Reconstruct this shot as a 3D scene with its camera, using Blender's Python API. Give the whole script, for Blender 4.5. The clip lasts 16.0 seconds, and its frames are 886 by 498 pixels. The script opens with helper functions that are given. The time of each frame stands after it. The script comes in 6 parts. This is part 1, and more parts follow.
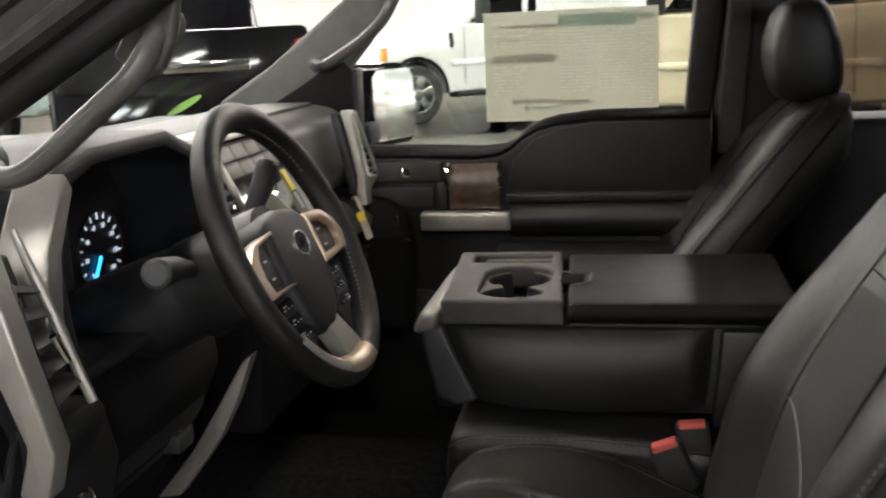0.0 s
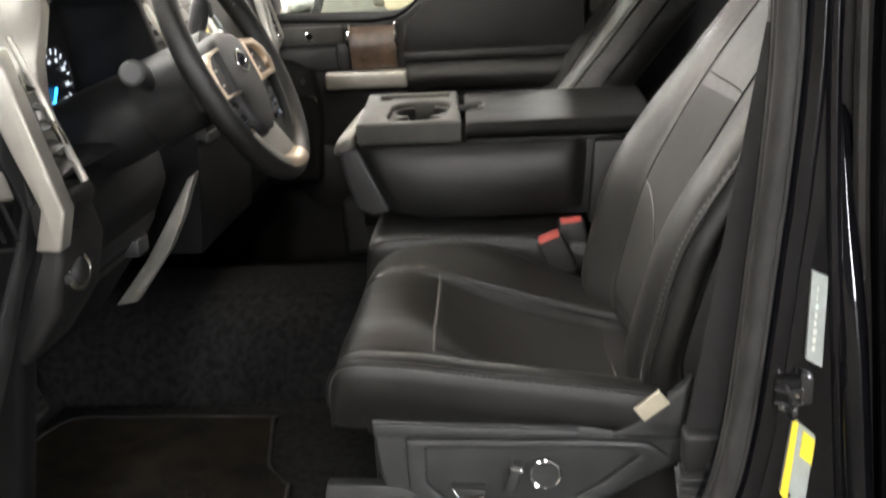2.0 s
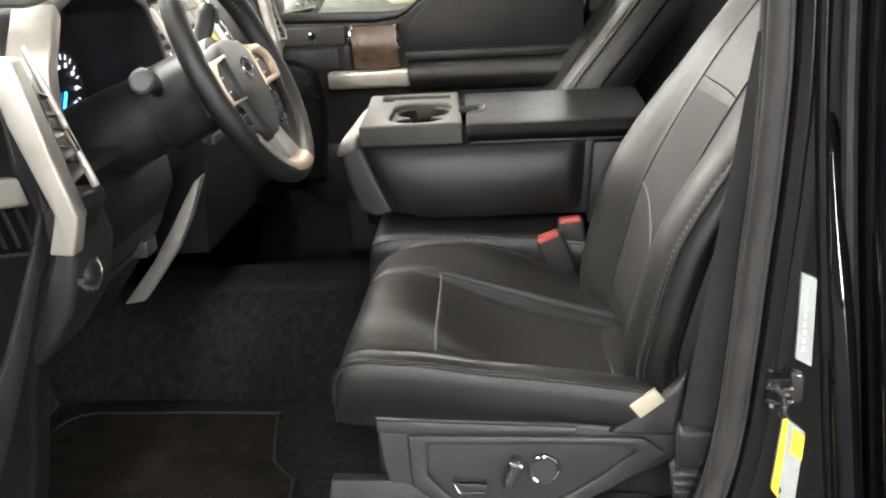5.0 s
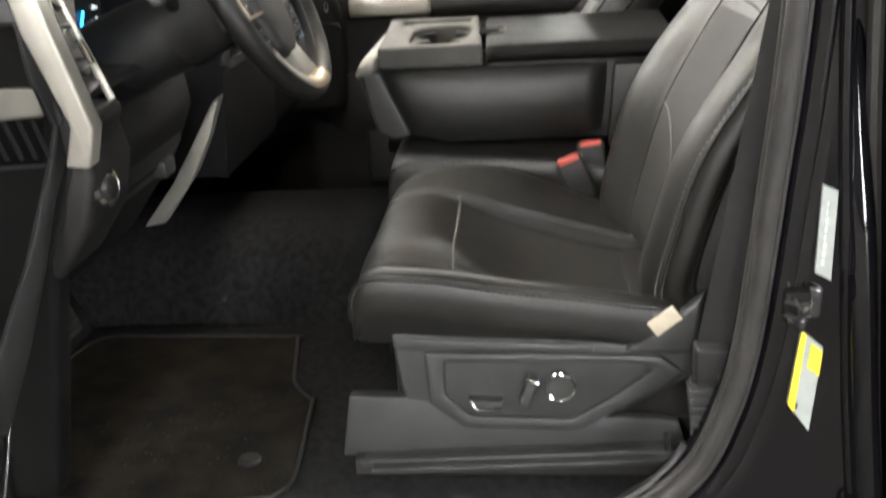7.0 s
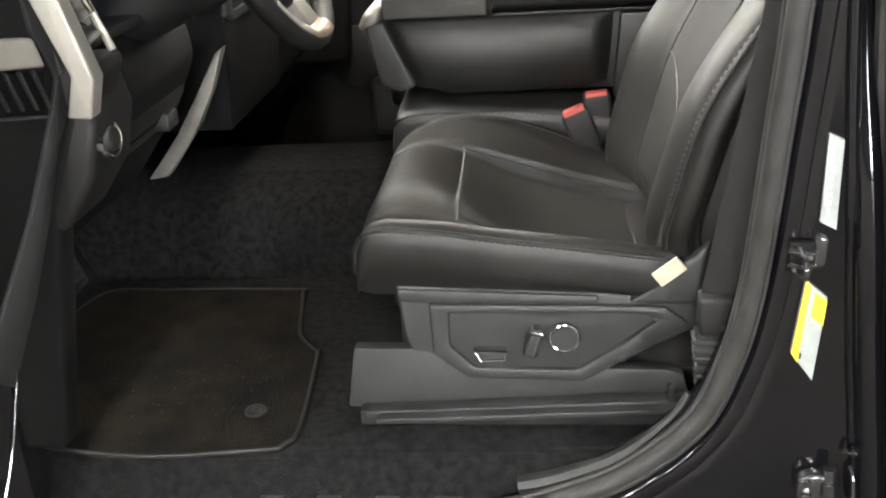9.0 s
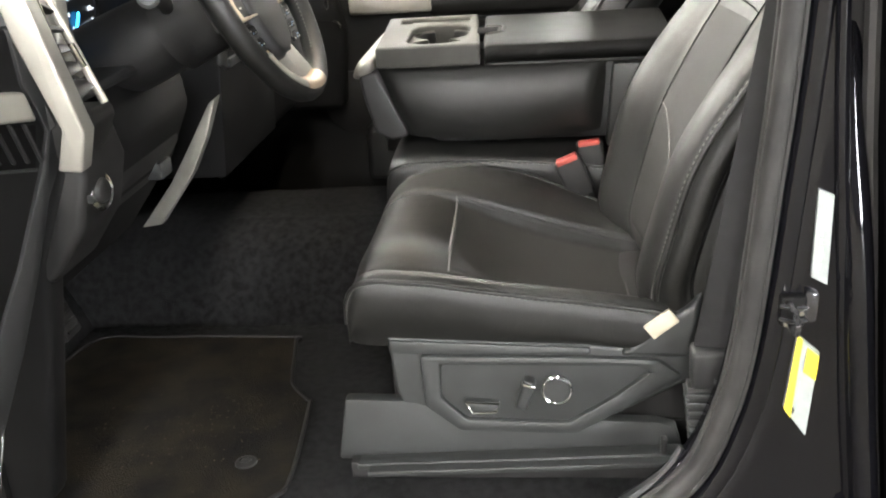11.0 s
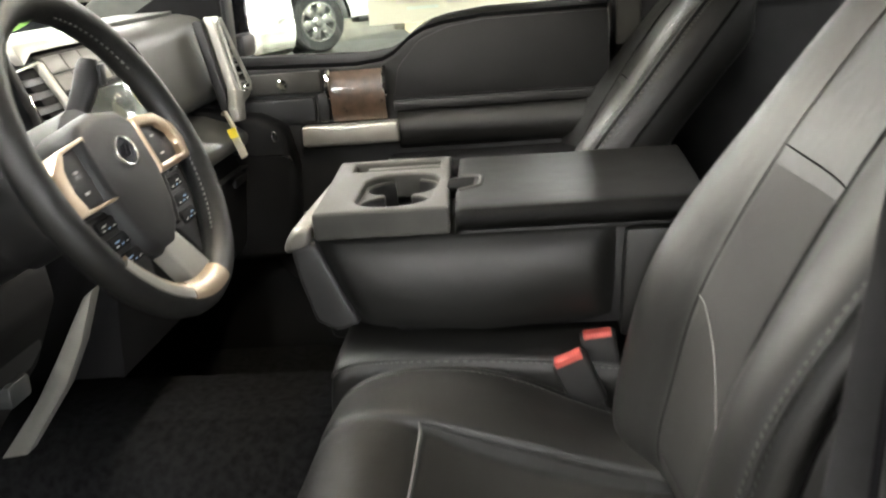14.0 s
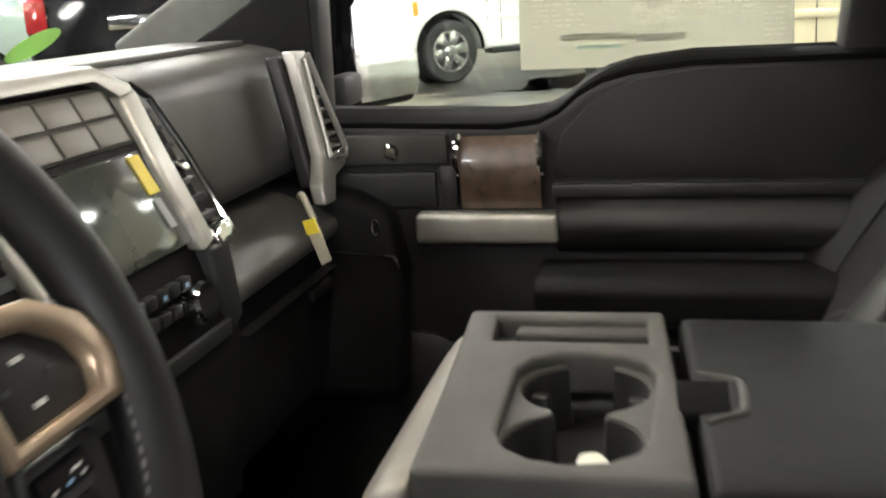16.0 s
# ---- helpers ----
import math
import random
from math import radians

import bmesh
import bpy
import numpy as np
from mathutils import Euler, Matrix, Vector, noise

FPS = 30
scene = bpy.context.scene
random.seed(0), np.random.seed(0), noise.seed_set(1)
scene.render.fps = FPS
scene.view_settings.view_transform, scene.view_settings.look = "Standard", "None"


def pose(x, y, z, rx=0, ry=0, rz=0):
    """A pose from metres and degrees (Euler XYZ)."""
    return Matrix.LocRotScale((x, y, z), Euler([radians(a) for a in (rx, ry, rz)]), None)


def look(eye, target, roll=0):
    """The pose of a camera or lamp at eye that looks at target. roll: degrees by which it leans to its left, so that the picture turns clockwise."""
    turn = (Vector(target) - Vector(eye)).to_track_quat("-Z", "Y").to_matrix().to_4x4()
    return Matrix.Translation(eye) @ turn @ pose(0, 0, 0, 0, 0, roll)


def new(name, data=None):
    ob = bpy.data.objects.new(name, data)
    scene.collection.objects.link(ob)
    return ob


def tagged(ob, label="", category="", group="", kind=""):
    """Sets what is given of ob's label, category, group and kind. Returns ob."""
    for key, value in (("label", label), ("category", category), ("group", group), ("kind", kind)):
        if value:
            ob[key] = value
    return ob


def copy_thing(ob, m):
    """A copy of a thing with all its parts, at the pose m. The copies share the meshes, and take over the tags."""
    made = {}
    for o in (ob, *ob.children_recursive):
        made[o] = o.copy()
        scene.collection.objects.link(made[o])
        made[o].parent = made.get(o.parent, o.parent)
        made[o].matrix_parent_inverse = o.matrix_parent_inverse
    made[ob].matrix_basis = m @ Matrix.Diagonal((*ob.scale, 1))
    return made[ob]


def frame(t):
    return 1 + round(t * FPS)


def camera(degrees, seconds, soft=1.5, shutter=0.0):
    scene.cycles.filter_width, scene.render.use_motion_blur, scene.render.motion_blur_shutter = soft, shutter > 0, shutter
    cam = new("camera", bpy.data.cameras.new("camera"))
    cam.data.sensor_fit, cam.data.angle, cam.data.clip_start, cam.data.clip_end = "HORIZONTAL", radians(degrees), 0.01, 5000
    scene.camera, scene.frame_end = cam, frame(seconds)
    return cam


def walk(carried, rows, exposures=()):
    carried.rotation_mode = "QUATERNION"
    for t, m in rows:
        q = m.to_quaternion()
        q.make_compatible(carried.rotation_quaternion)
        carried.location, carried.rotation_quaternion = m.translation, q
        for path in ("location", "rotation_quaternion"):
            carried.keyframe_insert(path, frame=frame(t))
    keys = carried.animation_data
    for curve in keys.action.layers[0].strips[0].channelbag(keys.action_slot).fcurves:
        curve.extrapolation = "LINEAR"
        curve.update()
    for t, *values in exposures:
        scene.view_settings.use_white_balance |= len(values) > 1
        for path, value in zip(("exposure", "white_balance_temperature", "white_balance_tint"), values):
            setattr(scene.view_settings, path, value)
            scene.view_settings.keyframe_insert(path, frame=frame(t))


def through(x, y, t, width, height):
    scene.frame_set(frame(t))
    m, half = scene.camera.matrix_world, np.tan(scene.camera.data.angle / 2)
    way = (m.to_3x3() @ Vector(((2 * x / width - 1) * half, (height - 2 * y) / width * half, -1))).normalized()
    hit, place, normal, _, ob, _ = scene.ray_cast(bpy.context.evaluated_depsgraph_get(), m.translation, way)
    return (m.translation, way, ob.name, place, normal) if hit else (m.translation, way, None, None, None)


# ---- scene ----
cam = camera(46.7, 16.0, 2.0, 0.6)
PATH = [
    (0, (0.461, -1.67, 1.499), (0.068, 0.246, 1.083), -2.7),
    (0.5, (0.457, -1.749, 1.499), (0.176, 0.189, 1.092), -3.2),
    (1, (0.458, -1.848, 1.48), (0.232, 0.092, 1.05), -3.3),
    (1.5, (0.457, -1.918, 1.449), (0.268, 0.007, 0.94), -3.3),
    (2, (0.458, -1.965, 1.42), (0.279, -0.065, 0.824), -3.4),
    (2.5, (0.467, -1.992, 1.406), (0.281, -0.116, 0.739), -3.6),
    (3, (0.468, -2.002, 1.413), (0.284, -0.13, 0.732), -3.5),
    (3.5, (0.463, -1.997, 1.43), (0.289, -0.114, 0.78), -3.3),
    (4, (0.457, -1.998, 1.444), (0.289, -0.101, 0.834), -3.3),
    (6.5, (0.474, -1.993, 1.432), (0.249, -0.104, 0.813), -3.8),
    (7, (0.472, -2.001, 1.405), (0.237, -0.146, 0.696), -3.9),
    (7.5, (0.475, -2.005, 1.388), (0.228, -0.19, 0.585), -4.3),
    (8, (0.474, -2.004, 1.397), (0.226, -0.204, 0.561), -4.4),
    (8.5, (0.474, -2.002, 1.399), (0.226, -0.192, 0.586), -4.3),
    (9, (0.476, -2.0, 1.398), (0.225, -0.179, 0.61), -4.3),
    (11.5, (0.489, -1.987, 1.415), (0.242, -0.131, 0.713), -4.1),
    (12, (0.49, -1.98, 1.412), (0.277, -0.112, 0.728), -3.7),
    (12.5, (0.492, -1.924, 1.41), (0.3, -0.047, 0.746), -3.7),
    (13, (0.506, -1.805, 1.411), (0.291, 0.08, 0.776), -4.9),
    (13.5, (0.499, -1.655, 1.420), (0.279, 0.242, 0.825), -5.3),
    (14, (0.488, -1.500, 1.424), (0.249, 0.404, 0.865), -5.1),
    (14.5, (0.500, -1.290, 1.424), (0.134, 0.599, 0.880), -5.5),
    (15, (0.448, -1.105, 1.420), (-0.004, 0.770, 0.891), -5.3),
    (15.5, (0.392, -0.970, 1.424), (-0.061, 0.906, 0.900), -4.1),
    (16, (0.329, -0.784, 1.402), (-0.136, 1.099, 0.914), -3.4),
]
EXPOSURES = [(0, 1.5, 6500, 15), (0.5, 1.6, 6500, 16), (1.0, 1.6, 6500, 15), (1.5, 2.1, 6500, 14), (2.0, 2.4, 6500, 13), (2.5, 2.65, 6500, 12), (3.5, 3.2, 6500, 14), (6.5, 2.75, 6500, 12), (7.5, 3.0, 6500, 11), (8.0, 3.1, 6500, 11), (9.0, 3.12, 6500, 11), (12, 3.3, 6500, 11), (13, 3.1, 6500, 11), (13.5, 2.95, 6500, 11), (14, 2.75, 6500, 10), (14.5, 2.2, 6500, 10), (15.0, 2.1, 6500, 10), (15.5, 2.05, 6500, 11), (16, 2.0, 6500, 11)]
walk(cam, [(t, look(eye, target, roll)) for t, eye, target, roll in PATH], EXPOSURES)


# ---- world and light ----
world = bpy.data.worlds.new("hall_world")
scene.world = world
world.use_nodes = True
world.node_tree.nodes["Background"].inputs[0].default_value = (0.75, 0.82, 0.78, 1)
world.node_tree.nodes["Background"].inputs[1].default_value = 0.25


# ---- materials ----
def material(name, base, rough=0.5, metal=0.0, var=0.12, scale=30.0, fine=400.0, bump=0.1, spec=0.5, coat=0.0, stain=None, dist=0.002, wrinkle=0.0):
    """A node material with coarse and fine variation of colour, roughness and relief."""
    m = bpy.data.materials.new(name)
    m.use_nodes = True
    nt = m.node_tree
    p = nt.nodes["Principled BSDF"]
    p.inputs["Metallic"].default_value = metal
    p.inputs["Specular IOR Level"].default_value = spec
    p.inputs["Coat Weight"].default_value = coat
    p.inputs["Coat Roughness"].default_value = 0.05
    tc = nt.nodes.new("ShaderNodeTexCoord")
    n1, n2 = nt.nodes.new("ShaderNodeTexNoise"), nt.nodes.new("ShaderNodeTexNoise")
    for n, s, d in ((n1, scale, 5), (n2, fine, 3)):
        n.inputs["Scale"].default_value, n.inputs["Detail"].default_value = s, d
        nt.links.new(tc.outputs["Object"], n.inputs["Vector"])
    mix = nt.nodes.new("ShaderNodeMix")
    mix.data_type = "RGBA"
    lo = stain or [c * (1 - var) for c in base]
    hi = [min(1, c * (1 + var)) for c in base]
    mix.inputs["A"].default_value, mix.inputs["B"].default_value = (*lo, 1), (*hi, 1)
    ramp = nt.nodes.new("ShaderNodeMapRange")
    ramp.inputs["From Min"].default_value, ramp.inputs["From Max"].default_value = 0.32, 0.62
    nt.links.new(n1.outputs["Fac"], ramp.inputs["Value"])
    nt.links.new(ramp.outputs["Result"], mix.inputs["Factor"])
    nt.links.new(mix.outputs["Result"], p.inputs["Base Color"])
    rr = nt.nodes.new("ShaderNodeMapRange")
    rr.inputs["To Min"].default_value, rr.inputs["To Max"].default_value = max(0.02, rough - 0.07), min(1, rough + 0.07)
    nt.links.new(n1.outputs["Fac"], rr.inputs["Value"])
    nt.links.new(rr.outputs["Result"], p.inputs["Roughness"])
    if bump:
        b = nt.nodes.new("ShaderNodeBump")
        b.inputs["Strength"].default_value, b.inputs["Distance"].default_value = bump, dist
        nt.links.new(n2.outputs["Fac"], b.inputs["Height"])
        nt.links.new(b.outputs["Normal"], p.inputs["Normal"])
        if wrinkle:
            n3, b3 = nt.nodes.new("ShaderNodeTexNoise"), nt.nodes.new("ShaderNodeBump")
            n3.inputs["Scale"].default_value, n3.inputs["Detail"].default_value, n3.inputs["Distortion"].default_value = 22, 2, 0.6
            nt.links.new(tc.outputs["Object"], n3.inputs["Vector"])
            b3.inputs["Strength"].default_value, b3.inputs["Distance"].default_value = wrinkle, 0.006
            nt.links.new(n3.outputs["Fac"], b3.inputs["Height"])
            nt.links.new(b3.outputs["Normal"], b.inputs["Normal"])
    return m


def glow(name, colour, strength):
    m = bpy.data.materials.new(name)
    m.use_nodes = True
    p = m.node_tree.nodes["Principled BSDF"]
    p.inputs["Base Color"].default_value = (*colour, 1)
    p.inputs["Emission Color"].default_value = (*colour, 1)
    p.inputs["Emission Strength"].default_value = strength
    return m


def glass(name, tint=(1, 1, 1), clear=0.9, shine=0.05):
    """Thin pane: mostly clear, with a small mirror-like share."""
    m = bpy.data.materials.new(name)
    m.use_nodes = True
    nt = m.node_tree
    nt.nodes.clear()
    out, mix = nt.nodes.new("ShaderNodeOutputMaterial"), nt.nodes.new("ShaderNodeMixShader")
    tr, gl = nt.nodes.new("ShaderNodeBsdfTransparent"), nt.nodes.new("ShaderNodeBsdfGlossy")
    tr.inputs["Color"].default_value = (*[c * clear for c in tint], 1)
    gl.inputs["Roughness"].default_value = 0.01
    mix.inputs[0].default_value = shine
    nt.links.new(tr.outputs[0], mix.inputs[1])
    nt.links.new(gl.outputs[0], mix.inputs[2])
    nt.links.new(mix.outputs[0], out.inputs[0])
    return m


def paper(name, base, through=0.45):
    m = bpy.data.materials.new(name)
    m.use_nodes = True
    nt = m.node_tree
    p = nt.nodes["Principled BSDF"]
    p.inputs["Base Color"].default_value, p.inputs["Roughness"].default_value = (*base, 1), 0.7
    t, mix = nt.nodes.new("ShaderNodeBsdfTranslucent"), nt.nodes.new("ShaderNodeMixShader")
    t.inputs["Color"].default_value = (*base, 1)
    mix.inputs[0].default_value = through
    nt.links.new(p.outputs[0], mix.inputs[1])
    nt.links.new(t.outputs[0], mix.inputs[2])
    nt.links.new(mix.outputs[0], nt.nodes["Material Output"].inputs[0])
    return m


LEATHER = material("black_leather", (0.0070, 0.0070, 0.0065), 0.48, var=0.30, scale=9, fine=900, bump=0.45, dist=0.0006, wrinkle=0.20, spec=0.37)
LIDSKIN = material("smooth_black_leather", (0.0028, 0.0028, 0.0026), 0.58, var=0.25, scale=9, fine=900, bump=0.3, dist=0.0006, wrinkle=0.12, spec=0.09)
INSERT = material("perforated_leather", (0.0120, 0.0119, 0.0110), 0.60, var=0.22, scale=14, fine=1500, bump=0.6, dist=0.0008, wrinkle=0.16, spec=0.25)
STITCH = material("grey_thread", (0.085, 0.085, 0.08), 0.8, bump=0.2)
CREASE = material("dark_seam", (0.003, 0.003, 0.003), 0.95, var=0.1, bump=0, spec=0.05)
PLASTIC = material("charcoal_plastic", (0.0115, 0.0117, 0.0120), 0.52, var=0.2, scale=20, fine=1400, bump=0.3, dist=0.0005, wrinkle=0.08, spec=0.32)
GREYPLASTIC = material("grey_plastic", (0.0245, 0.0260, 0.0258), 0.46, var=0.15, scale=18, fine=1400, bump=0.35, dist=0.0005, wrinkle=0.06, spec=0.4)
TRAY = material("grey_tray_plastic", (0.040, 0.0392, 0.035), 0.62, var=0.14, scale=18, fine=1400, bump=0.3, dist=0.0005, spec=0.18)
DASH = material("soft_dash_skin", (0.068, 0.067, 0.060), 0.48, var=0.18, scale=12, fine=800, bump=0.5, dist=0.0008, wrinkle=0.1)
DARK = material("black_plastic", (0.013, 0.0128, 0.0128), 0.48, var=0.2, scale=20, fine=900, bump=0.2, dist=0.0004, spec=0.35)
SILVER = material("satin_silver_trim", (0.33, 0.32, 0.285), 0.38, metal=0.6, var=0.07, scale=25, fine=1500, bump=0.06, dist=0.0003)
CHROME = material("chrome", (0.78, 0.78, 0.76), 0.09, metal=1.0, var=0.04, bump=0)
STEEL = material("enamelled_steel", (0.10, 0.10, 0.105), 0.14, metal=0.85, var=0.2, scale=30, bump=0)
# Satin trim tinted warm: the dome lamp's reflection is put into the colour.
WARMLIT = material("warm_lit_satin_trim", (0.40, 0.31, 0.22), 0.33, metal=0.75, var=0.1, scale=25, bump=0.04)
RUBBER = material("seal_rubber", (0.0175, 0.017, 0.0165), 0.52, var=0.25, scale=30, fine=700, bump=0.3, dist=0.0005, spec=0.35)
SATIN = material("satin_grey_trim", (0.14, 0.132, 0.116), 0.46, metal=0.6, var=0.08, scale=25, fine=1500, bump=0.05, dist=0.0003)
CARPET = material("black_carpet", (0.0125, 0.0126, 0.0130), 0.95, var=0.5, scale=70, fine=600, bump=1.0, dist=0.006, spec=0.12)
SILLDIRT = material("muddy_sill_plastic", (0.021, 0.0165, 0.0120), 0.8, var=0.4, scale=13, fine=260, bump=0.6, dist=0.003, stain=(0.0065, 0.0065, 0.0065), spec=0.2)
GRIT = material("dried_mud", (0.050, 0.041, 0.030), 0.95, var=0.5, scale=60, bump=0.4, spec=0.1)
MATFAB = material("dirty_floor_mat", (0.0130, 0.0108, 0.0078), 0.95, var=0.5, scale=17, fine=420, bump=1.0, dist=0.006, stain=(0.0050, 0.0051, 0.0052), spec=0.10)
PAINT = material("black_gloss_paint", (0.003, 0.003, 0.004), 0.07, var=0.2, scale=4, bump=0, spec=0.2, coat=0.5)
WOOD = material("brown_wood_trim", (0.070, 0.046, 0.031), 0.3, var=0.35, scale=40, fine=160, bump=0.1, coat=0.5)
WEBBING = material("black_webbing", (0.012, 0.012, 0.0125), 0.8, var=0.2, scale=60, fine=900, bump=0.8, dist=0.001, spec=0.3)
RED = material("red_button_plastic", (0.40, 0.070, 0.055), 0.45, var=0.08, bump=0.05)
TAILRED = material("dark_red_lens", (0.30, 0.012, 0.015), 0.15, var=0.1, bump=0, coat=0.5)
CREAM = material("cream_tag", (0.36, 0.33, 0.25), 0.7, var=0.1, bump=0.1)
WHITE = material("white_label_paper", (0.24, 0.265, 0.255), 0.5, var=0.1, scale=60, bump=0.02)
YELLOW = material("yellow_print", (0.62, 0.50, 0.03), 0.5, var=0.05, bump=0.02)
INK = material("grey_print", (0.50, 0.49, 0.46), 0.7, var=0.1, bump=0)
TEAL = material("teal_print", (0.46, 0.56, 0.52), 0.7, var=0.1, bump=0)
STICKER = paper("window_sticker_paper", (0.72, 0.73, 0.63), 0.5)
PRINT = paper("pale_print", (0.93, 0.92, 0.88), 0.93)
GREYPRINT = paper("grey_print_on_sheet", (0.74, 0.73, 0.70), 0.9)
TEALPRINT = paper("teal_print_on_sheet", (0.72, 0.80, 0.76), 0.9)
MIRROR = material("mirror_glass", (0.85, 0.86, 0.85), 0.02, metal=1.0, var=0.0, bump=0)
SCREEN = material("dark_screen_glass", (0.045, 0.050, 0.045), 0.10, var=0.1, bump=0, coat=0.5)
GAUGE = glow("gauge_white", (0.75, 0.85, 0.95), 0.24)
HANDLE = material("smooth_grey_handle", (0.085, 0.085, 0.078), 0.30, var=0.1, scale=20, bump=0.05, spec=0.6)
# Pale pillar trim; on the far pillar its tone stands in for light.
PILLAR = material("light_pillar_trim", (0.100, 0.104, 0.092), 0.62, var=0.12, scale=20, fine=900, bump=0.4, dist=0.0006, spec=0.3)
NEEDLE = glow("gauge_needle_blue", (0.02, 0.33, 0.85), 1.6)
BLUELED = glow("blue_icon_light", (0.20, 0.32, 0.50), 0.05)
EMBLEM = material("dark_blue_enamel", (0.010, 0.012, 0.018), 0.6, var=0.1, bump=0, spec=0.15)
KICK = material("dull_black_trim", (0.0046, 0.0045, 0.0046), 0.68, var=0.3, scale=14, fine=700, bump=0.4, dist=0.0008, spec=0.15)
DOORSKIN = material("grained_black_door_trim", (0.0095, 0.0095, 0.0095), 0.60, var=0.25, scale=7, fine=700, bump=0.4, dist=0.0007, wrinkle=0.12, spec=0.24)
PANE = glass("clear_glass", (0.95, 1.0, 0.96), 0.93)
TINTPANE = glass("tinted_glass", (0.42, 0.40, 0.37), 0.95)
SHADEGLASS = glass("dark_car_glass", (0.03, 0.036, 0.036), 0.8, 0.10)
AHEADLAMP = glow("front_lamp_diffuser", (1.0, 0.96, 0.90), 44.0)
LAMP = glow("lamp_diffuser", (1.0, 0.97, 0.92), 44.0)
SPARELAMP = glow("dim_lamp_diffuser", (1.0, 0.975, 0.93), 44.0)
MIDLAMP = glow("warm_lamp_diffuser", (1.0, 0.94, 0.83), 20.0)
DOME = glow("dome_lamp_lens", (1.0, 0.89, 0.70), 40.0)
CONCRETE = material("damp_concrete_floor", (0.066, 0.059, 0.042), 0.45, var=0.35, scale=1.1, fine=40, bump=0.08, dist=0.004, stain=(0.018, 0.016, 0.012), spec=0.10)
PUDDLE = material("wet_dark_concrete", (0.010, 0.0095, 0.008), 0.34, var=0.4, scale=2.5, fine=9, bump=0.5, dist=0.02, spec=0.06)
WALLPAINT = material("white_wall_paint", (0.72, 0.72, 0.68), 0.7, var=0.04, scale=2, fine=150, bump=0.1)
DARKWALL = material("grey_wall_paint", (0.035, 0.035, 0.035), 0.7, var=0.1, scale=2, fine=150, bump=0.1)
CARWHITE = material("white_car_paint", (0.80, 0.81, 0.79), 0.25, var=0.03, scale=2, bump=0, coat=1.0)
CARCREAM = material("cream_car_paint", (0.62, 0.54, 0.38), 0.25, var=0.03, scale=2, bump=0, coat=1.0)
CARGREY = material("green_grey_car_paint", (0.20, 0.25, 0.23), 0.25, var=0.05, scale=2, bump=0, coat=1.0)
TYRE = material("tyre_rubber", (0.018, 0.018, 0.018), 0.8, var=0.25, scale=30, fine=200, bump=0.4)
ALLOY = material("machined_alloy", (0.62, 0.62, 0.60), 0.25, metal=0.9, var=0.06, bump=0)
AMBER = material("amber_lens", (0.75, 0.30, 0.03), 0.2, var=0.05, bump=0, coat=0.5)
LENS = material("headlight_lens", (0.70, 0.72, 0.72), 0.12, var=0.1, bump=0, coat=0.5)
# Emission of the added window that the black pillar reflects.
GLOWPANE = glow("added_glow_glass", (0.95, 0.98, 1.0), 13.0)
GREEN = paper("green_sticker_film", (0.46, 0.66, 0.30), 0.55)


# ---- mesh tools ----
def thing(name, base, label, category, group="", kind=""):
    ob = new(name)
    ob.location = base
    ob.empty_display_size = 0.05
    return tagged(ob, label, category, group, kind)


def finish(me, sharp=35):
    for f in me.polygons:
        f.use_smooth = True
    me.set_sharp_from_angle(angle=radians(sharp))


def part(name, bm, mat, parent=None, label="", sharp=35):
    bmesh.ops.recalc_face_normals(bm, faces=bm.faces)
    me = bpy.data.meshes.new(name)
    bm.to_mesh(me)
    bm.free()
    finish(me, sharp)
    me.materials.append(mat)
    ob = new(name, me)
    if label:
        ob["label"] = label
    if parent is not None:
        ob.parent = parent
        if parent.type == "EMPTY":
            ob.matrix_parent_inverse = Matrix.Translation(parent.location).inverted()
    return ob


def solo(name, bm, mat, label, category, group="", kind="", sharp=35):
    return tagged(part(name, bm, mat, None, "", sharp), label, category, group, kind)


def rounded(bm, r, seg=2, angle=30):
    if r:
        es = [e for e in bm.edges if len(e.link_faces) == 2 and e.calc_face_angle(0) > radians(angle)]
        bmesh.ops.bevel(bm, geom=es, offset=r, segments=seg, profile=0.5, affect="EDGES", clamp_overlap=True)
    return bm


def rbox(x0, x1, y0, y1, z0, z1, r=0.004, seg=2, m=None):
    bm = bmesh.new()
    bmesh.ops.create_cube(bm, size=1)
    for v in bm.verts:
        v.co = Vector(((x0 + x1) / 2 + v.co.x * (x1 - x0), (y0 + y1) / 2 + v.co.y * (y1 - y0), (z0 + z1) / 2 + v.co.z * (z1 - z0)))
    rounded(bm, r, seg)
    if m:
        bm.transform(m)
    return bm


PLANES = {"x": lambda p, q, h: (h, p, q), "y": lambda p, q, h: (p, h, q), "z": lambda p, q, h: (p, q, h)}


def prism(pts, axis, a, b, r=0.004, seg=2, m=None):
    """A polygon in the plane across axis, from a to b, with rounded edges."""
    bm = bmesh.new()
    low = [bm.verts.new(PLANES[axis](p, q, a)) for p, q in pts]
    high = [bm.verts.new(PLANES[axis](p, q, b)) for p, q in pts]
    n = len(pts)
    bm.faces.new(low)
    bm.faces.new(high[::-1])
    for i in range(n):
        bm.faces.new((low[i], low[(i + 1) % n], high[(i + 1) % n], high[i]))
    bmesh.ops.recalc_face_normals(bm, faces=bm.faces)
    rounded(bm, r, seg)
    if m:
        bm.transform(m)
    return bm


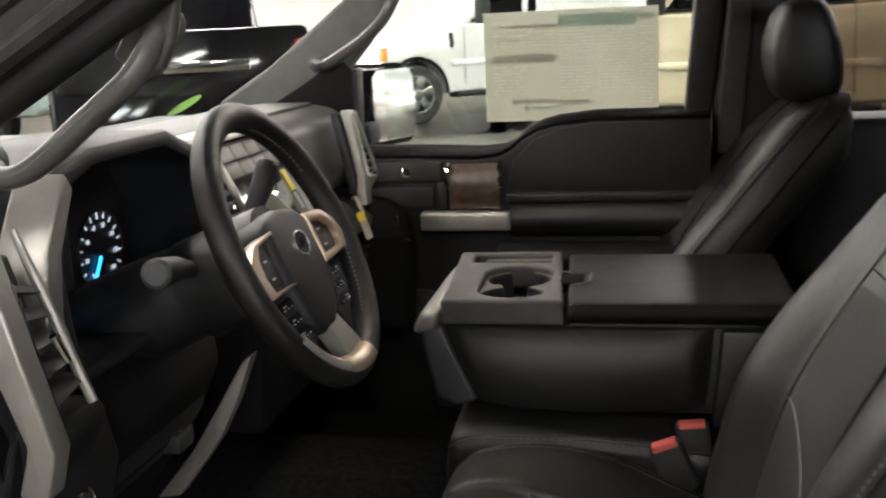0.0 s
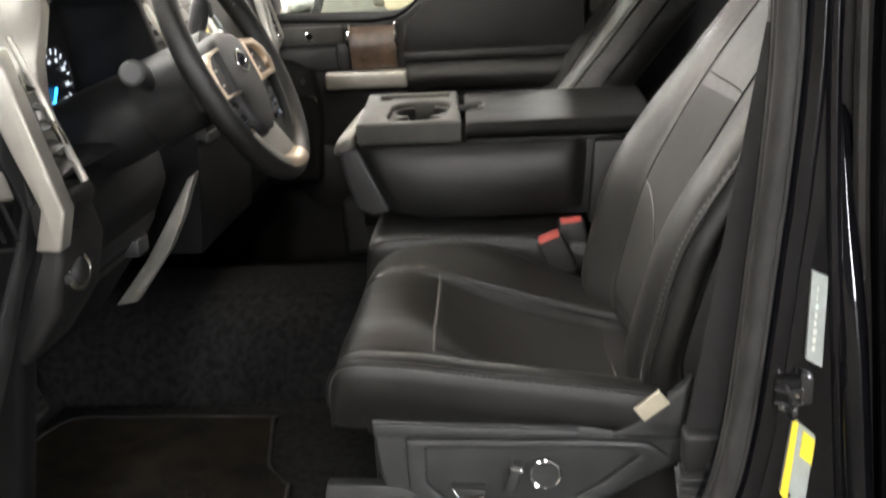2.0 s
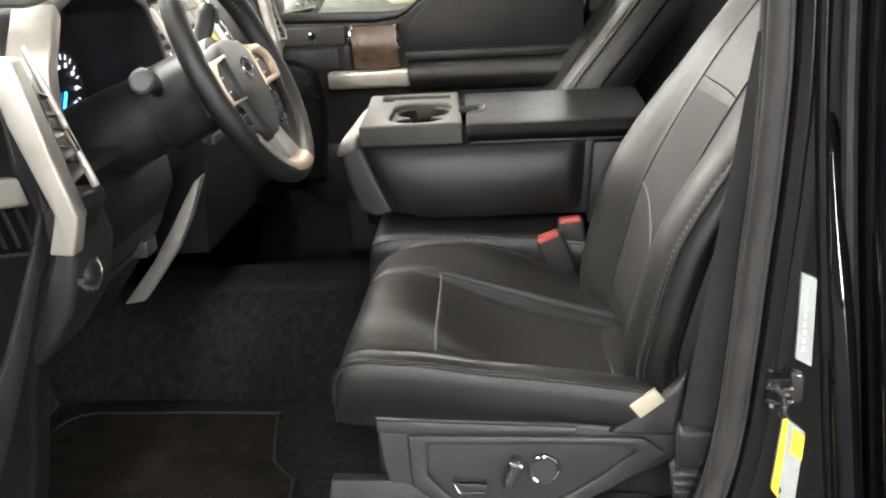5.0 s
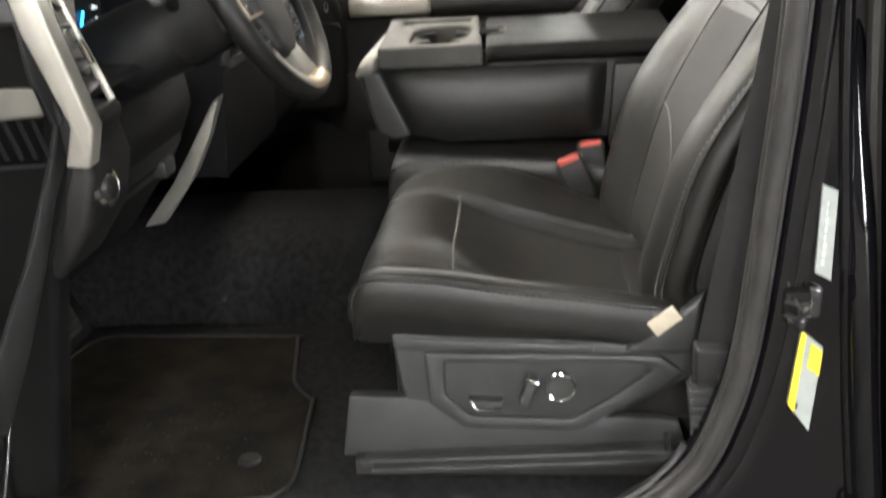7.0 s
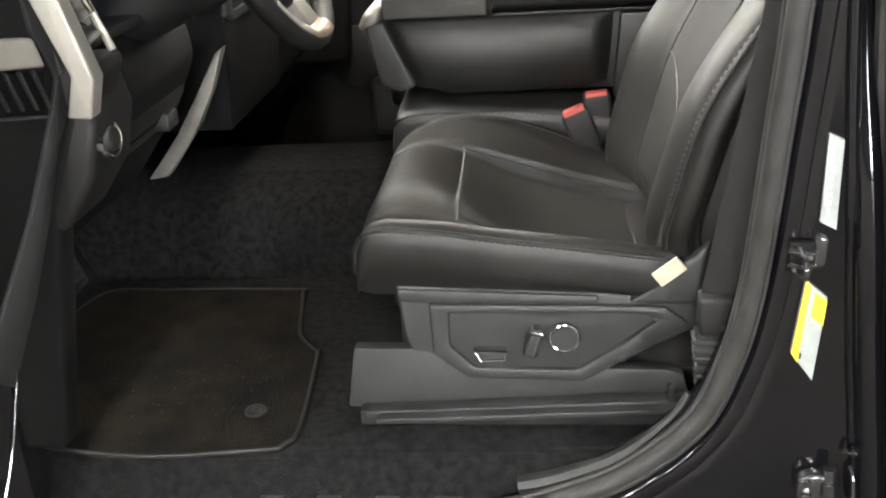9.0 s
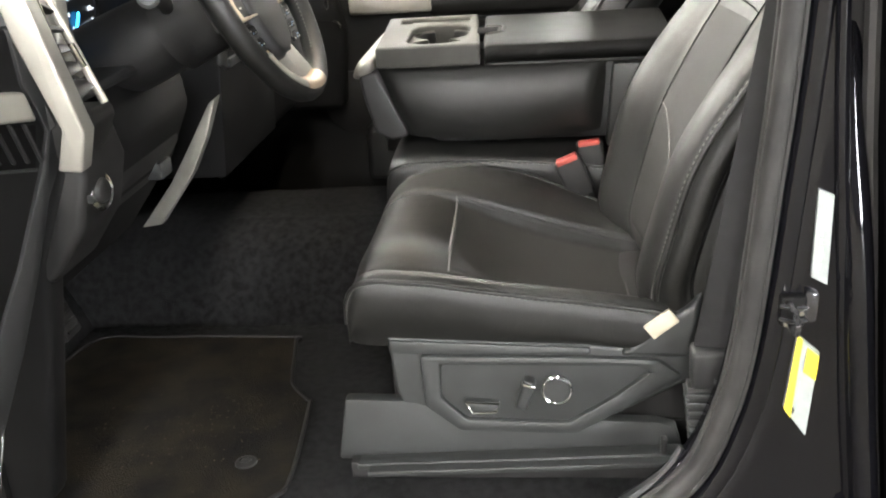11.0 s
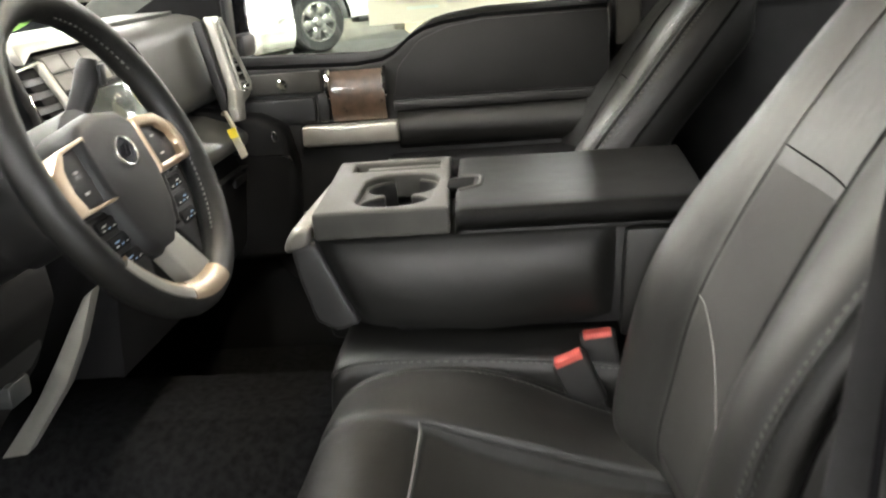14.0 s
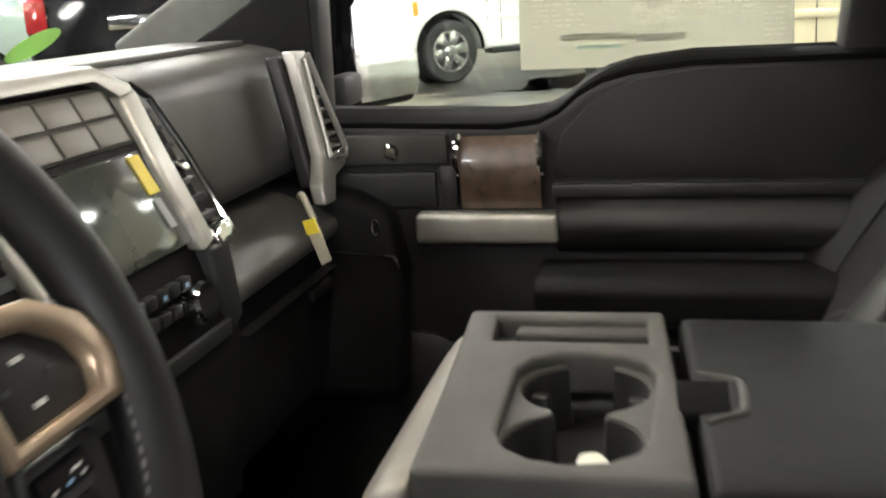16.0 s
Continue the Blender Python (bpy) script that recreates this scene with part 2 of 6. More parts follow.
def ring(outer, inner, axis, a, b, r=0.002, m=None):
    """A frame between two outlines of equally many corners, from a to b along axis."""
    bm = bmesh.new()
    n = len(outer)
    vs = [[bm.verts.new(PLANES[axis](p, q, h)) for p, q in o] for o, h in ((outer, a), (outer, b), (inner, b), (inner, a))]
    for k in range(4):
        for i in range(n):
            j = (i + 1) % n
            bm.faces.new((vs[k][i], vs[k][j], vs[(k + 1) % 4][j], vs[(k + 1) % 4][i]))
    bmesh.ops.recalc_face_normals(bm, faces=bm.faces)
    rounded(bm, r, 2)
    if m:
        bm.transform(m)
    return bm


def cr(pts, t, closed=False):
    """Catmull-Rom through pts (rows), t from 0 to 1."""
    pts = np.asarray(pts, float)
    n = len(pts)
    s = t * (n if closed else n - 1)
    i = min(int(s), (n if closed else n - 1) - 1)
    f = s - i
    pick = (lambda k: pts[k % n]) if closed else (lambda k: pts[min(max(k, 0), n - 1)])
    a, b, c, d = pick(i - 1), pick(i), pick(i + 1), pick(i + 2)
    return 0.5 * (2 * b + (c - a) * f + (2 * a - 5 * b + 4 * c - d) * f * f + (3 * b - a - 3 * c + d) * f**3)


def curve(pts, n, closed=False):
    return [Vector(cr(pts, k / (n if closed else n - 1), closed)) for k in range(n)]


def tube(pts, radius, sides=8, closed=False, bm=None, flat=1.0):
    """A round rod along pts; radius may be a list; flat squeezes it along its second axis."""
    bm = bm or bmesh.new()
    pts = [Vector(p) for p in pts]
    n = len(pts)
    up, rings = Vector((0.13, 0.21, 0.97)), []
    for i, p in enumerate(pts):
        a = pts[(i + 1) % n] if closed or i < n - 1 else p
        b = pts[i - 1] if closed or i > 0 else p
        t = (a - b).normalized()
        s = t.cross(up)
        s = s.normalized() if s.length > 1e-4 else Vector((1, 0, 0))
        up = s.cross(t).normalized()
        r = radius[i] if isinstance(radius, (list, tuple)) else radius
        rings.append([bm.verts.new(p + r * (math.cos(k * math.tau / sides) * s + flat * math.sin(k * math.tau / sides) * up)) for k in range(sides)])
    for i in range(n if closed else n - 1):
        a, b = rings[i], rings[(i + 1) % n]
        for k in range(sides):
            bm.faces.new((a[k], a[(k + 1) % sides], b[(k + 1) % sides], b[k]))
    if not closed:
        bm.faces.new(rings[0][::-1])
        bm.faces.new(rings[-1])
    return bm


def lathe(profile, centre, axis, sides=24):
    """A turned body: profile of (radius, height along axis)."""
    bm = bmesh.new()
    q = Vector(axis).to_track_quat("Z", "Y")
    rings = [[bm.verts.new(Vector(centre) + q @ Vector((r * math.cos(k * math.tau / sides), r * math.sin(k * math.tau / sides), h))) for k in range(sides)] for r, h in profile]
    for a, b in zip(rings, rings[1:]):
        for k in range(sides):
            bm.faces.new((a[k], a[(k + 1) % sides], b[(k + 1) % sides], b[k]))
    bm.faces.new(rings[0][::-1])
    bm.faces.new(rings[-1])
    return bm


class Loft:
    """A smooth skin through sections (rows of points), u along a section and v from section to section, both 0 to 1."""

    def __init__(self, sections, closed=False):
        self.s, self.closed = np.asarray(sections, float), closed

    def at(self, u, v):
        return Vector(cr([cr(sec, u, self.closed) for sec in self.s], v))

    def normal(self, u, v):
        e = 0.004
        a = self.at(min(u + e, 1), v) - self.at(max(u - e, 0), v)
        b = self.at(u, min(v + e, 1)) - self.at(u, max(v - e, 0))
        return a.cross(b).normalized()

    def grid(self, nu, nv, u0=0.0, u1=1.0, v0=0.0, v1=1.0, off=0.0, cap=True):
        bm = bmesh.new()
        wrap = self.closed and u0 == 0 and u1 == 1
        rows = []
        for j in range(nv + 1):
            v = v0 + (v1 - v0) * j / nv
            row = []
            for i in range(nu + (0 if wrap else 1)):
                u = u0 + (u1 - u0) * i / nu
                p = self.at(u, v)
                if off:
                    edge = min(i, nu - i, j, nv - j)
                    p = p + self.normal(u, v) * (off if edge > 0 else -abs(off) * 0.5 * (1 if off > 0 else -1))
                row.append(bm.verts.new(p))
            rows.append(row)
        n = len(rows[0])
        for a, b in zip(rows, rows[1:]):
            for k in range(n if wrap else n - 1):
                bm.faces.new((a[k], a[(k + 1) % n], b[(k + 1) % n], b[k]))
        if cap and not off:
            bm.faces.new(rows[0][::-1])
            bm.faces.new(rows[-1])
            if not wrap:
                bm.faces.new([r[0] for r in rows] + [r[-1] for r in rows[::-1]])
        return bm

    def seam(self, uvs, off, radius=0.0014, n=40):
        pts = []
        for k in range(n):
            u, v = cr([(*q, 0) for q in uvs], k / (n - 1))[:2]
            u, v = min(max(u, 0), 1), min(max(v, 0), 1)
            pts.append(self.at(u, v) + self.normal(u, v) * off)
        return pts


def dashes(pts, radius=0.0007, every=2):
    """Short stitches along pts."""
    bm = bmesh.new()
    for i in range(0, len(pts) - 1, every):
        a, b = pts[i], pts[i + 1]
        tube([a, a.lerp(b, 0.5), b], radius, 5, bm=bm)
    return bm


# ---- the hall ----
solo("floor", rbox(-22, 18, -26, 26, -0.2, 0.0, 0), CONCRETE, "damp beige grey concrete showroom floor", "floor", kind="structure")
for wx, wy, wa, wb, seed in ((-2.9, 14.9, 2.8, 1.6, 3), (-0.6, 14.3, 1.6, 1.3, 5), (-2.2, 13.0, 0.9, 0.40, 8), (-5.6, 12.8, 1.8, 0.8, 11), (0.9, 15.8, 1.6, 0.9, 13), (-2.3, 11.9, 0.35, 0.12, 17), (-1.6, 12.1, 0.2, 0.1, 19)):
    rnd = random.Random(seed)
    ph = [(n, rnd.uniform(0.10, 0.30) / n, rnd.uniform(0, math.tau)) for n in range(2, 10)]
    edge = [(a, 1 + sum(c * math.sin(n * a + p) for n, c, p in ph)) for a in np.linspace(0, math.tau, 64, False)]
    patch = bmesh.new()
    patch.faces.new([patch.verts.new((wx + wa * k * math.cos(a), wy + wb * k * math.sin(a), 0.004)) for a, k in edge])
    solo("wet_patch", patch, PUDDLE, "dark wet patch on the concrete floor", "puddle", "wet patches on the floor", kind="structure")
# South and east walls are unseen; their dark grey keeps paint reflections dark.
for nm, b in (("wall_north", (-22, 18, 26, 26.2, 0, 6)), ("wall_south", (-22, 18, -26.2, -26, 0, 6)), ("wall_east", (18, 18.2, -26, 26, 0, 6)), ("wall_west", (-22.2, -22, -26, 26, 0, 6))):
    solo(nm, rbox(*b, 0), WALLPAINT if nm in ("wall_north", "wall_west") else DARKWALL, "white painted wall of the vehicle hall" if nm in ("wall_north", "wall_west") else "unseen hall wall, dark to darken the paint's reflections", "wall", kind="structure")
# Unseen glowing window, added to give the pillar its bright streak.
showroom = thing("glow_window", (13.5, -25.99, 1.0), "added unseen glowing window for the pillar's reflection", "window", kind="structure")
for k in range(4):
    x0 = 10.6 + 1.5 * k
    part("window_pane", rbox(x0, x0 + 1.4, -25.995, -25.97, 0.9, 4.4, 0), GLOWPANE, showroom)
    part("window_frame", rbox(x0 - 0.1, x0, -26.0, -25.93, 0.8, 4.5, 0.01), DARKWALL, showroom)
part("window_frame", rbox(16.6, 16.7, -26.0, -25.93, 0.8, 4.5, 0.01), DARKWALL, showroom)
for z0 in (0.8, 2.6, 4.4):
    part("window_bar", rbox(10.6, 16.6, -25.995, -25.94, z0, z0 + 0.1, 0.01), DARKWALL, showroom)
solo("ceiling", rbox(-22, 18, -26, 26, 6, 6.2, 0), DARKWALL, "dark grey painted ceiling of the hall", "ceiling", kind="structure")


def ceiling_light(x, y, lens, z=5.6):
    t = thing("ceiling_light", (x, y, z), "long white fluorescent ceiling light", "ceiling light", "ceiling lights")
    part("housing", rbox(x - 0.22, x + 0.22, y - 1.25, y + 1.25, z, z + 0.10, 0.01), WALLPAINT, t)
    part("hanger", tube([(x, y, z + 0.1), (x, y, 6.0)], 0.01), SILVER, t)
    part("diffuser", rbox(x - 0.19, x + 0.19, y - 1.2, y + 1.2, z - 0.04, z - 0.001, 0.01), lens, t)
    return t


for ys, xs, lens in (((-20, -14, -8), (-14, -8, -3.5, 1), SPARELAMP), ((9, 15, 21), (-18, -13, -8, -3.5, 1, 5.5, 10), LAMP), ((3, 7), (-13, -8.5, -5), MIDLAMP), ((-6,), (7, 12), SPARELAMP), ((2.6,), (7.5, 12.5), LAMP), ((0.7,), (-3.1, -13.5), AHEADLAMP)):
    first = ceiling_light(xs[0], ys[0], lens)
    for y in ys:
        for x in xs:
            if (x, y) != (xs[0], ys[0]):
                copy_thing(first, Matrix.Translation((x, y, 5.6)))


# ---- parked vehicles ----
def wheel_set(t, x, y, z, r=0.43):
    w = part("wheel", lathe([(r * 0.62, -0.02), (r * 0.66, -0.05), (r * 0.93, -0.06), (r, -0.03), (r, 0.18), (r * 0.9, 0.2)], (x, y, z), (0, 1, 0), 36), TYRE, t)
    part("rim", ring([(x + r * 0.67 * math.cos(a), z + r * 0.67 * math.sin(a)) for a in np.linspace(0, math.tau, 32, False)], [(x + r * 0.58 * math.cos(a), z + r * 0.58 * math.sin(a)) for a in np.linspace(0, math.tau, 32, False)], "y", y - 0.05, y + 0.05, 0.006), ALLOY, w)
    part("rim_back", lathe([(r * 0.6, 0), (r * 0.6, 0.02)], (x, y + 0.05, z), (0, 1, 0), 32), DARK, w)
    part("hub", lathe([(r * 0.2, -0.055), (r * 0.16, -0.07), (0.02, -0.075)], (x, y + 0.0, z), (0, 1, 0), 20), ALLOY, w)
    for k in range(6):
        a = k * math.tau / 6 + 0.2
        m = Matrix.Translation((x, y, z)) @ Matrix.Rotation(-a, 4, "Y")
        part("spoke", prism([(0.05, -0.05), (r * 0.6, -0.075), (r * 0.6, 0.075), (0.05, 0.05)], "y", -0.05, 0.0, 0.008, 2, m), ALLOY, w)


def arch(cx, cz, r, n=12):
    return [(cx + r * math.cos(a), cz + r * math.sin(a)) for a in np.linspace(math.pi, 0, n)]


def parked_truck(x, y, paint, label, m=None, short=0.0):
    """A pickup, its cab shortened by short, whose front wheel stands at x and whose flank is at y; its front points to -x."""
    t = thing("parked_truck", (x, y + 1, 0), label, "truck", "parked vehicles")
    roof_end = 3.15 - short
    P = [(-0.98, 0.42), (-1.02, 0.75), (-0.96, 1.18), (-0.80, 1.26), (0.62, 1.38), (0.80, 1.42), (4.95, 1.45), (5.0, 0.6), (4.9, 0.5)]
    outline = [(-0.9, 0.36)] + P + [(4.42, 0.5)] + arch(3.9, 0.44, 0.52)[::-1][1:-1] + [(3.38, 0.46), (0.53, 0.42)] + arch(0.0, 0.44, 0.53)[::-1][1:-1] + [(-0.54, 0.4)]
    body = part("body", prism([(x + p, q) for p, q in outline], "y", y, y + 1.95, 0.05, 3), paint, t)
    cab = [(0.74, 1.40), (1.45, 1.95), (1.7, 1.99), (roof_end - 0.3, 1.98), (roof_end, 1.9), (roof_end + 0.35, 1.42)]
    part("cab", prism([(x + p, q) for p, q in cab], "y", y + 0.10, y + 1.85, 0.06, 3), paint, t)
    for a, b, top in ((1.05, 1.98, 1.88), (2.08, 3.0 - short, 1.89)):
        lean = 0.42 if a < 1.5 else 0.03
        w = part("side_window", prism([(x + a, 1.47), (x + a + lean, top), (x + b, top), (x + b, 1.47)], "y", y + 0.085, y + 0.11, 0.004), SHADEGLASS, t)
        part("window_trim", tube([(x + a - 0.02, y + 0.08, 1.455), (x + b + 0.02, y + 0.08, 1.455)], 0.014, 6), CHROME if paint == CARWHITE else DARK, w)
        part("door_handle", rbox(x + b - 0.28, x + b - 0.08, y - 0.03, y + 0.005, 1.20, 1.24, 0.01), paint, t)
        part("door_gap", rbox(x + b + 0.04, x + b + 0.052, y - 0.004, y + 0.02, 0.55, 1.44, 0.001), DARK, t)
    part("door_gap", rbox(x + 0.82, x + 0.832, y - 0.004, y + 0.02, 0.55, 1.38, 0.001), DARK, t)
    part("body_moulding", rbox(x + 0.6, x + 3.3, y - 0.022, y + 0.01, 0.82, 0.90, 0.012), paint, t)
    part("running_board", rbox(x + 0.6, x + 3.3, y - 0.1, y + 0.12, 0.36, 0.44, 0.02), DARK, t)
    vent = part("fender_vent", prism([(x + 0.56, 1.30), (x + 0.63, 1.30), (x + 0.65, 1.14), (x + 0.61, 1.06), (x + 0.57, 1.10)], "y", y - 0.012, y + 0.01, 0.006), DARK, t)
    part("vent_bar", rbox(x + 0.575, x + 0.635, y - 0.018, y - 0.010, 1.19, 1.225, 0.003), CHROME, vent)
    for cx in (0.0, 3.9):
        # Near-black liner and ring put the arch gap's shade into colour.
        part("wheel_liner", lathe([(0.54, 0.0), (0.54, 0.02)], (x + cx, y + 0.32, 0.47), (0, 1, 0), 24), CREASE, t)
        part("arch_shade_ring", tube([(x + cx + 0.520 * math.cos(a), y + 0.012, 0.44 + 0.520 * math.sin(a)) for a in np.linspace(0.0, math.pi, 24)], 0.024, 8), CREASE, t)
        wheel_set(t, x + cx, y + 0.06, 0.43)
    lamp = part("headlight", prism([(x - 1.03, 0.88), (x - 0.55, 0.92), (x - 0.5, 1.15), (x - 0.98, 1.15)], "y", y - 0.006, y + 0.3, 0.02), LENS, t)
    part("side_marker", rbox(x - 0.60, x - 0.49, y - 0.012, y + 0.05, 0.94, 1.13, 0.01), AMBER, lamp)
    part("grille", rbox(x - 1.05, x - 0.95, y + 0.35, y + 1.6, 0.75, 1.15, 0.02), CHROME, t)
    part("bumper", rbox(x - 1.12, x - 0.9, y + 0.0, y + 1.95, 0.42, 0.70, 0.05, 3), CHROME, t)
    part("tail_light", rbox(x + 4.9, x + 5.02, y - 0.004, y + 0.13, 1.16, 1.36, 0.02), TAILRED, t)
    part("tail_light", rbox(x + 4.9, x + 5.02, y + 1.82, y + 1.954, 1.16, 1.36, 0.02), TAILRED, t)
    part("tailgate_bar", rbox(x + 4.99, x + 5.012, y + 0.5, y + 1.45, 1.16, 1.24, 0.004), CHROME, t)
    mir = part("side_mirror", rbox(x + 0.97, x + 1.13, y - 0.30, y - 0.06, 1.42, 1.78, 0.04, 3), DARK, t)
    part("mirror_arm", tube([(x + 1.05, y + 0.1, 1.46), (x + 1.05, y - 0.08, 1.5)], 0.03), DARK, mir)
    if m:
        t.matrix_basis = m @ t.matrix_basis
    return t


parked_truck(0, 0, CARWHITE, "white pickup truck parked across the hall", Matrix.Translation((-3.22, 14.9, 0)) @ Matrix.Rotation(radians(43), 4, "Z") @ Matrix.Diagonal((1.12, 1.12, 1.12, 1)), 0.75)
parked_truck(0, 0, CARCREAM, "cream coloured pickup truck parked alongside", Matrix.Translation((-0.46, 11.58, 0)) @ Matrix.Rotation(radians(-20), 4, "Z") @ Matrix.Diagonal((1.1, 1.1, 1.1, 1)))
parked_truck(0, 0, PAINT, "black pickup truck seen from its tailgate", Matrix.Translation((-2.92, 5.6, 0)) @ Matrix.Diagonal((1, 1, 1.1, 1)) @ Matrix.Rotation(radians(-58), 4, "Z") @ Matrix.Translation((-5.02, -0.975, 0)))
parked_truck(6.7, 1.35, CARWHITE, "white pickup truck parked behind the open truck")
parked_truck(-13.5, 12.4, CARGREY, "grey green pickup truck parked farther back")

# ---- the truck's cab ----
cab = thing("truck_cab", (0.1, 0.03, 0.3), "black pickup truck with an open driver doorway", "truck", kind="structure")
part("floor_pan", rbox(-0.75, 1.95, -0.79, 0.80, 0.46, 0.56, 0.01), CARPET, cab)
part("sill_slope", prism([(-0.78, 0.562), (-0.73, 0.570), (-0.70, 0.50), (-0.84, 0.44), (-0.842, 0.49), (-0.82, 0.505)], "x", -0.62, 0.66, 0.006), CARPET, cab)
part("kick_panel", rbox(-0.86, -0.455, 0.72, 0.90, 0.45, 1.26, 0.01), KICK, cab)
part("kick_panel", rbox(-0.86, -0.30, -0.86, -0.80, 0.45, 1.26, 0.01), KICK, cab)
part("firewall", prism([(-0.80, 0.5), (-0.45, 0.52), (-0.62, 0.75), (-0.66, 1.2), (-0.80, 1.2)], "y", -0.80, 0.85, 0.01), CARPET, cab)
part("tunnel", prism([(-0.20, 0.54), (-0.14, 0.70), (-0.06, 0.74), (0.12, 0.74), (0.20, 0.70), (0.26, 0.54)], "x", -0.68, 0.14, 0.02), CARPET, cab)
part("roof", rbox(0.15, 2.0, -0.80, 0.86, 1.80, 1.90, 0.04), PAINT, cab)
part("headliner", rbox(0.06, 1.98, -0.78, 0.84, 1.765, 1.785, 0.01), GREYPLASTIC, cab)
part("rear_bulkhead", rbox(1.93, 2.0, -0.80, 0.86, 0.5, 1.20, 0.02), CARPET, cab)
part("rear_roof_post", rbox(1.75, 2.0, -0.9, -0.80, 1.2, 1.8, 0.02), PAINT, cab)

# the rest of the truck: hood and fenders, load bed, wheels, rear glass
nose = [(-0.865, 0.46), (-0.865, 1.245), (-1.30, 1.225), (-1.80, 1.170), (-2.00, 1.10), (-2.06, 0.95), (-2.06, 0.55), (-1.96, 0.45)]
part("hood", prism(nose + arch(-1.35, 0.44, 0.52), "y", -0.93, 0.955, 0.045, 3), PAINT, cab, "gloss black hood and front fenders")
part("front_bumper", rbox(-2.16, -2.02, -0.94, 0.965, 0.42, 0.68, 0.04, 3), CHROME, cab)
bed_o = [(2.02, 0.46), (2.02, 1.36), (3.92, 1.38), (3.95, 0.60), (3.88, 0.46)]
part("load_bed", ring([(2.02, -0.95), (3.95, -0.95), (3.95, 0.975), (2.02, 0.975)], [(2.08, -0.87), (3.88, -0.87), (3.88, 0.895), (2.08, 0.895)], "z", 0.80, 1.37, 0.02), PAINT, cab, "gloss black load bed walls")
part("bed_floor", rbox(2.05, 3.92, -0.93, 0.955, 0.76, 0.82, 0.01), DARK, cab)
for ys in (-0.95, 0.915):
    part("bed_skirt", prism([(2.02, 0.46), (2.02, 0.80), (3.95, 0.80), (3.92, 0.46)] + arch(2.95, 0.44, 0.48)[::-1], "y", ys, ys + 0.06, 0.01, 2), PAINT, cab)
part("rear_bumper", rbox(3.93, 4.08, -0.93, 0.955, 0.46, 0.66, 0.03, 3), CHROME, cab)
part("chassis", rbox(-1.9, 3.9, -0.45, 0.475, 0.34, 0.45, 0.02), DARK, cab)
for wx in (-1.35, 2.95):
    for wy in (-0.86, 0.70):
        wheel_set(cab, wx, wy, 0.43, 0.41)
    part("axle", tube([(wx, -0.80, 0.43), (wx, 0.80, 0.43)], 0.05, 12), DARK, cab)
for nm, pts, ax, lo, hi in (("rear_pane", [(-0.74, 1.20), (0.80, 1.20), (0.80, 1.77), (-0.74, 1.77)], "x", 1.955, 1.960), ("side_pane", [(0.86, 1.45), (1.75, 1.45), (1.75, 1.78), (0.80, 1.78)], "y", -0.855, -0.850)):
    pane = part(nm, prism(pts, ax, lo, hi, 0), PANE, cab)
    pane.visible_shadow = False

dome = thing("dome_light", (0.17, 0.03, 1.765), "warm interior lamp in the roof lining", "interior lamp", "interior lamps")
part("bezel", rbox(0.10, 0.24, -0.09, 0.15, 1.748, 1.764, 0.006), GREYPLASTIC, dome)
for yl in (-0.05, 0.11):
    part("lens", rbox(0.14, 0.20, yl - 0.03, yl + 0.03, 1.742, 1.747, 0.002), DOME, dome)

OPEN = [(-0.62, 0.47), (-0.42, 0.473), (-0.2, 0.476), (0.06, 0.48), (0.25, 0.49), (0.38, 0.508), (0.455, 0.532), (0.54, 0.572), (0.628, 0.652), (0.668, 0.745), (0.688, 0.835), (0.700, 0.945), (0.710, 1.055), (0.719, 1.15), (0.727, 1.30), (0.72, 1.50), (0.68, 1.70)]


def along_opening(offset, y, n=70):
    """Points beside the doorway's edge, offset outwards in its plane."""
    c = [Vector((p, 0, q)) for p, q in OPEN]
    pts = curve([(v.x, v.y, v.z) for v in c], n)
    out = []
    for i, p in enumerate(pts):
        t = (pts[min(i + 1, n - 1)] - pts[max(i - 1, 0)]).normalized()
        nn = Vector((t.z, 0, -t.x))
        out.append(Vector((p.x, y, p.z)) + nn * offset)
    return out


frame_secs = [along_opening(o, y) for o, y in ((-0.004, -0.79), (0.0, -0.835), (0.012, -0.845), (0.018, -0.860), (0.022, -0.866), (0.034, -0.869), (0.040, -0.866), (0.046, -0.869), (0.052, -0.870))]
bmf = bmesh.new()
grid = [[bmf.verts.new(p) for p in s] for s in frame_secs]
for a, b in zip(grid, grid[1:]):
    for k in range(len(a) - 1):
        bmf.faces.new((a[k], a[k + 1], b[k + 1], b[k]))
part("door_frame", bmf, PAINT, cab, "gloss black painted door frame and middle pillar", 50)
# pillar face out to its rounded rear edge, the shut gap, and the rear door's skin
POST = [(0.762, 1.72), (0.768, 1.45), (0.772, 1.26), (0.780, 1.10), (0.792, 0.95), (0.806, 0.77), (0.826, 0.57), (0.838, 0.36)]
inner = along_opening(0.050, 0)[::3]
part("pillar_face", prism([(v.x, v.z) for v in inner] + POST + [(-0.70, 0.36)], "y", -0.8695, -0.80, 0), PAINT, cab)
part("pillar_edge", tube(curve([(p, -0.869, q) for p, q in POST], 40), 0.008, 12), PAINT, cab)
part("shut_gap", prism([(p, q) for p, q in POST] + [(p + 0.06, q) for p, q in POST][::-1], "y", -0.84, -0.80, 0), DARK, cab)
part("pillar_flange", tube(curve([(p + 0.016, -0.880 + 0.18 * max(0.0, q - 0.90), q) for p, q in POST], 60), 0.017, 20), PAINT, cab, "gloss black rounded pillar flange")
part("gap_seal", tube(curve([(p + 0.034, -0.852, q) for p, q in POST], 40), 0.009, 8), RUBBER, cab)
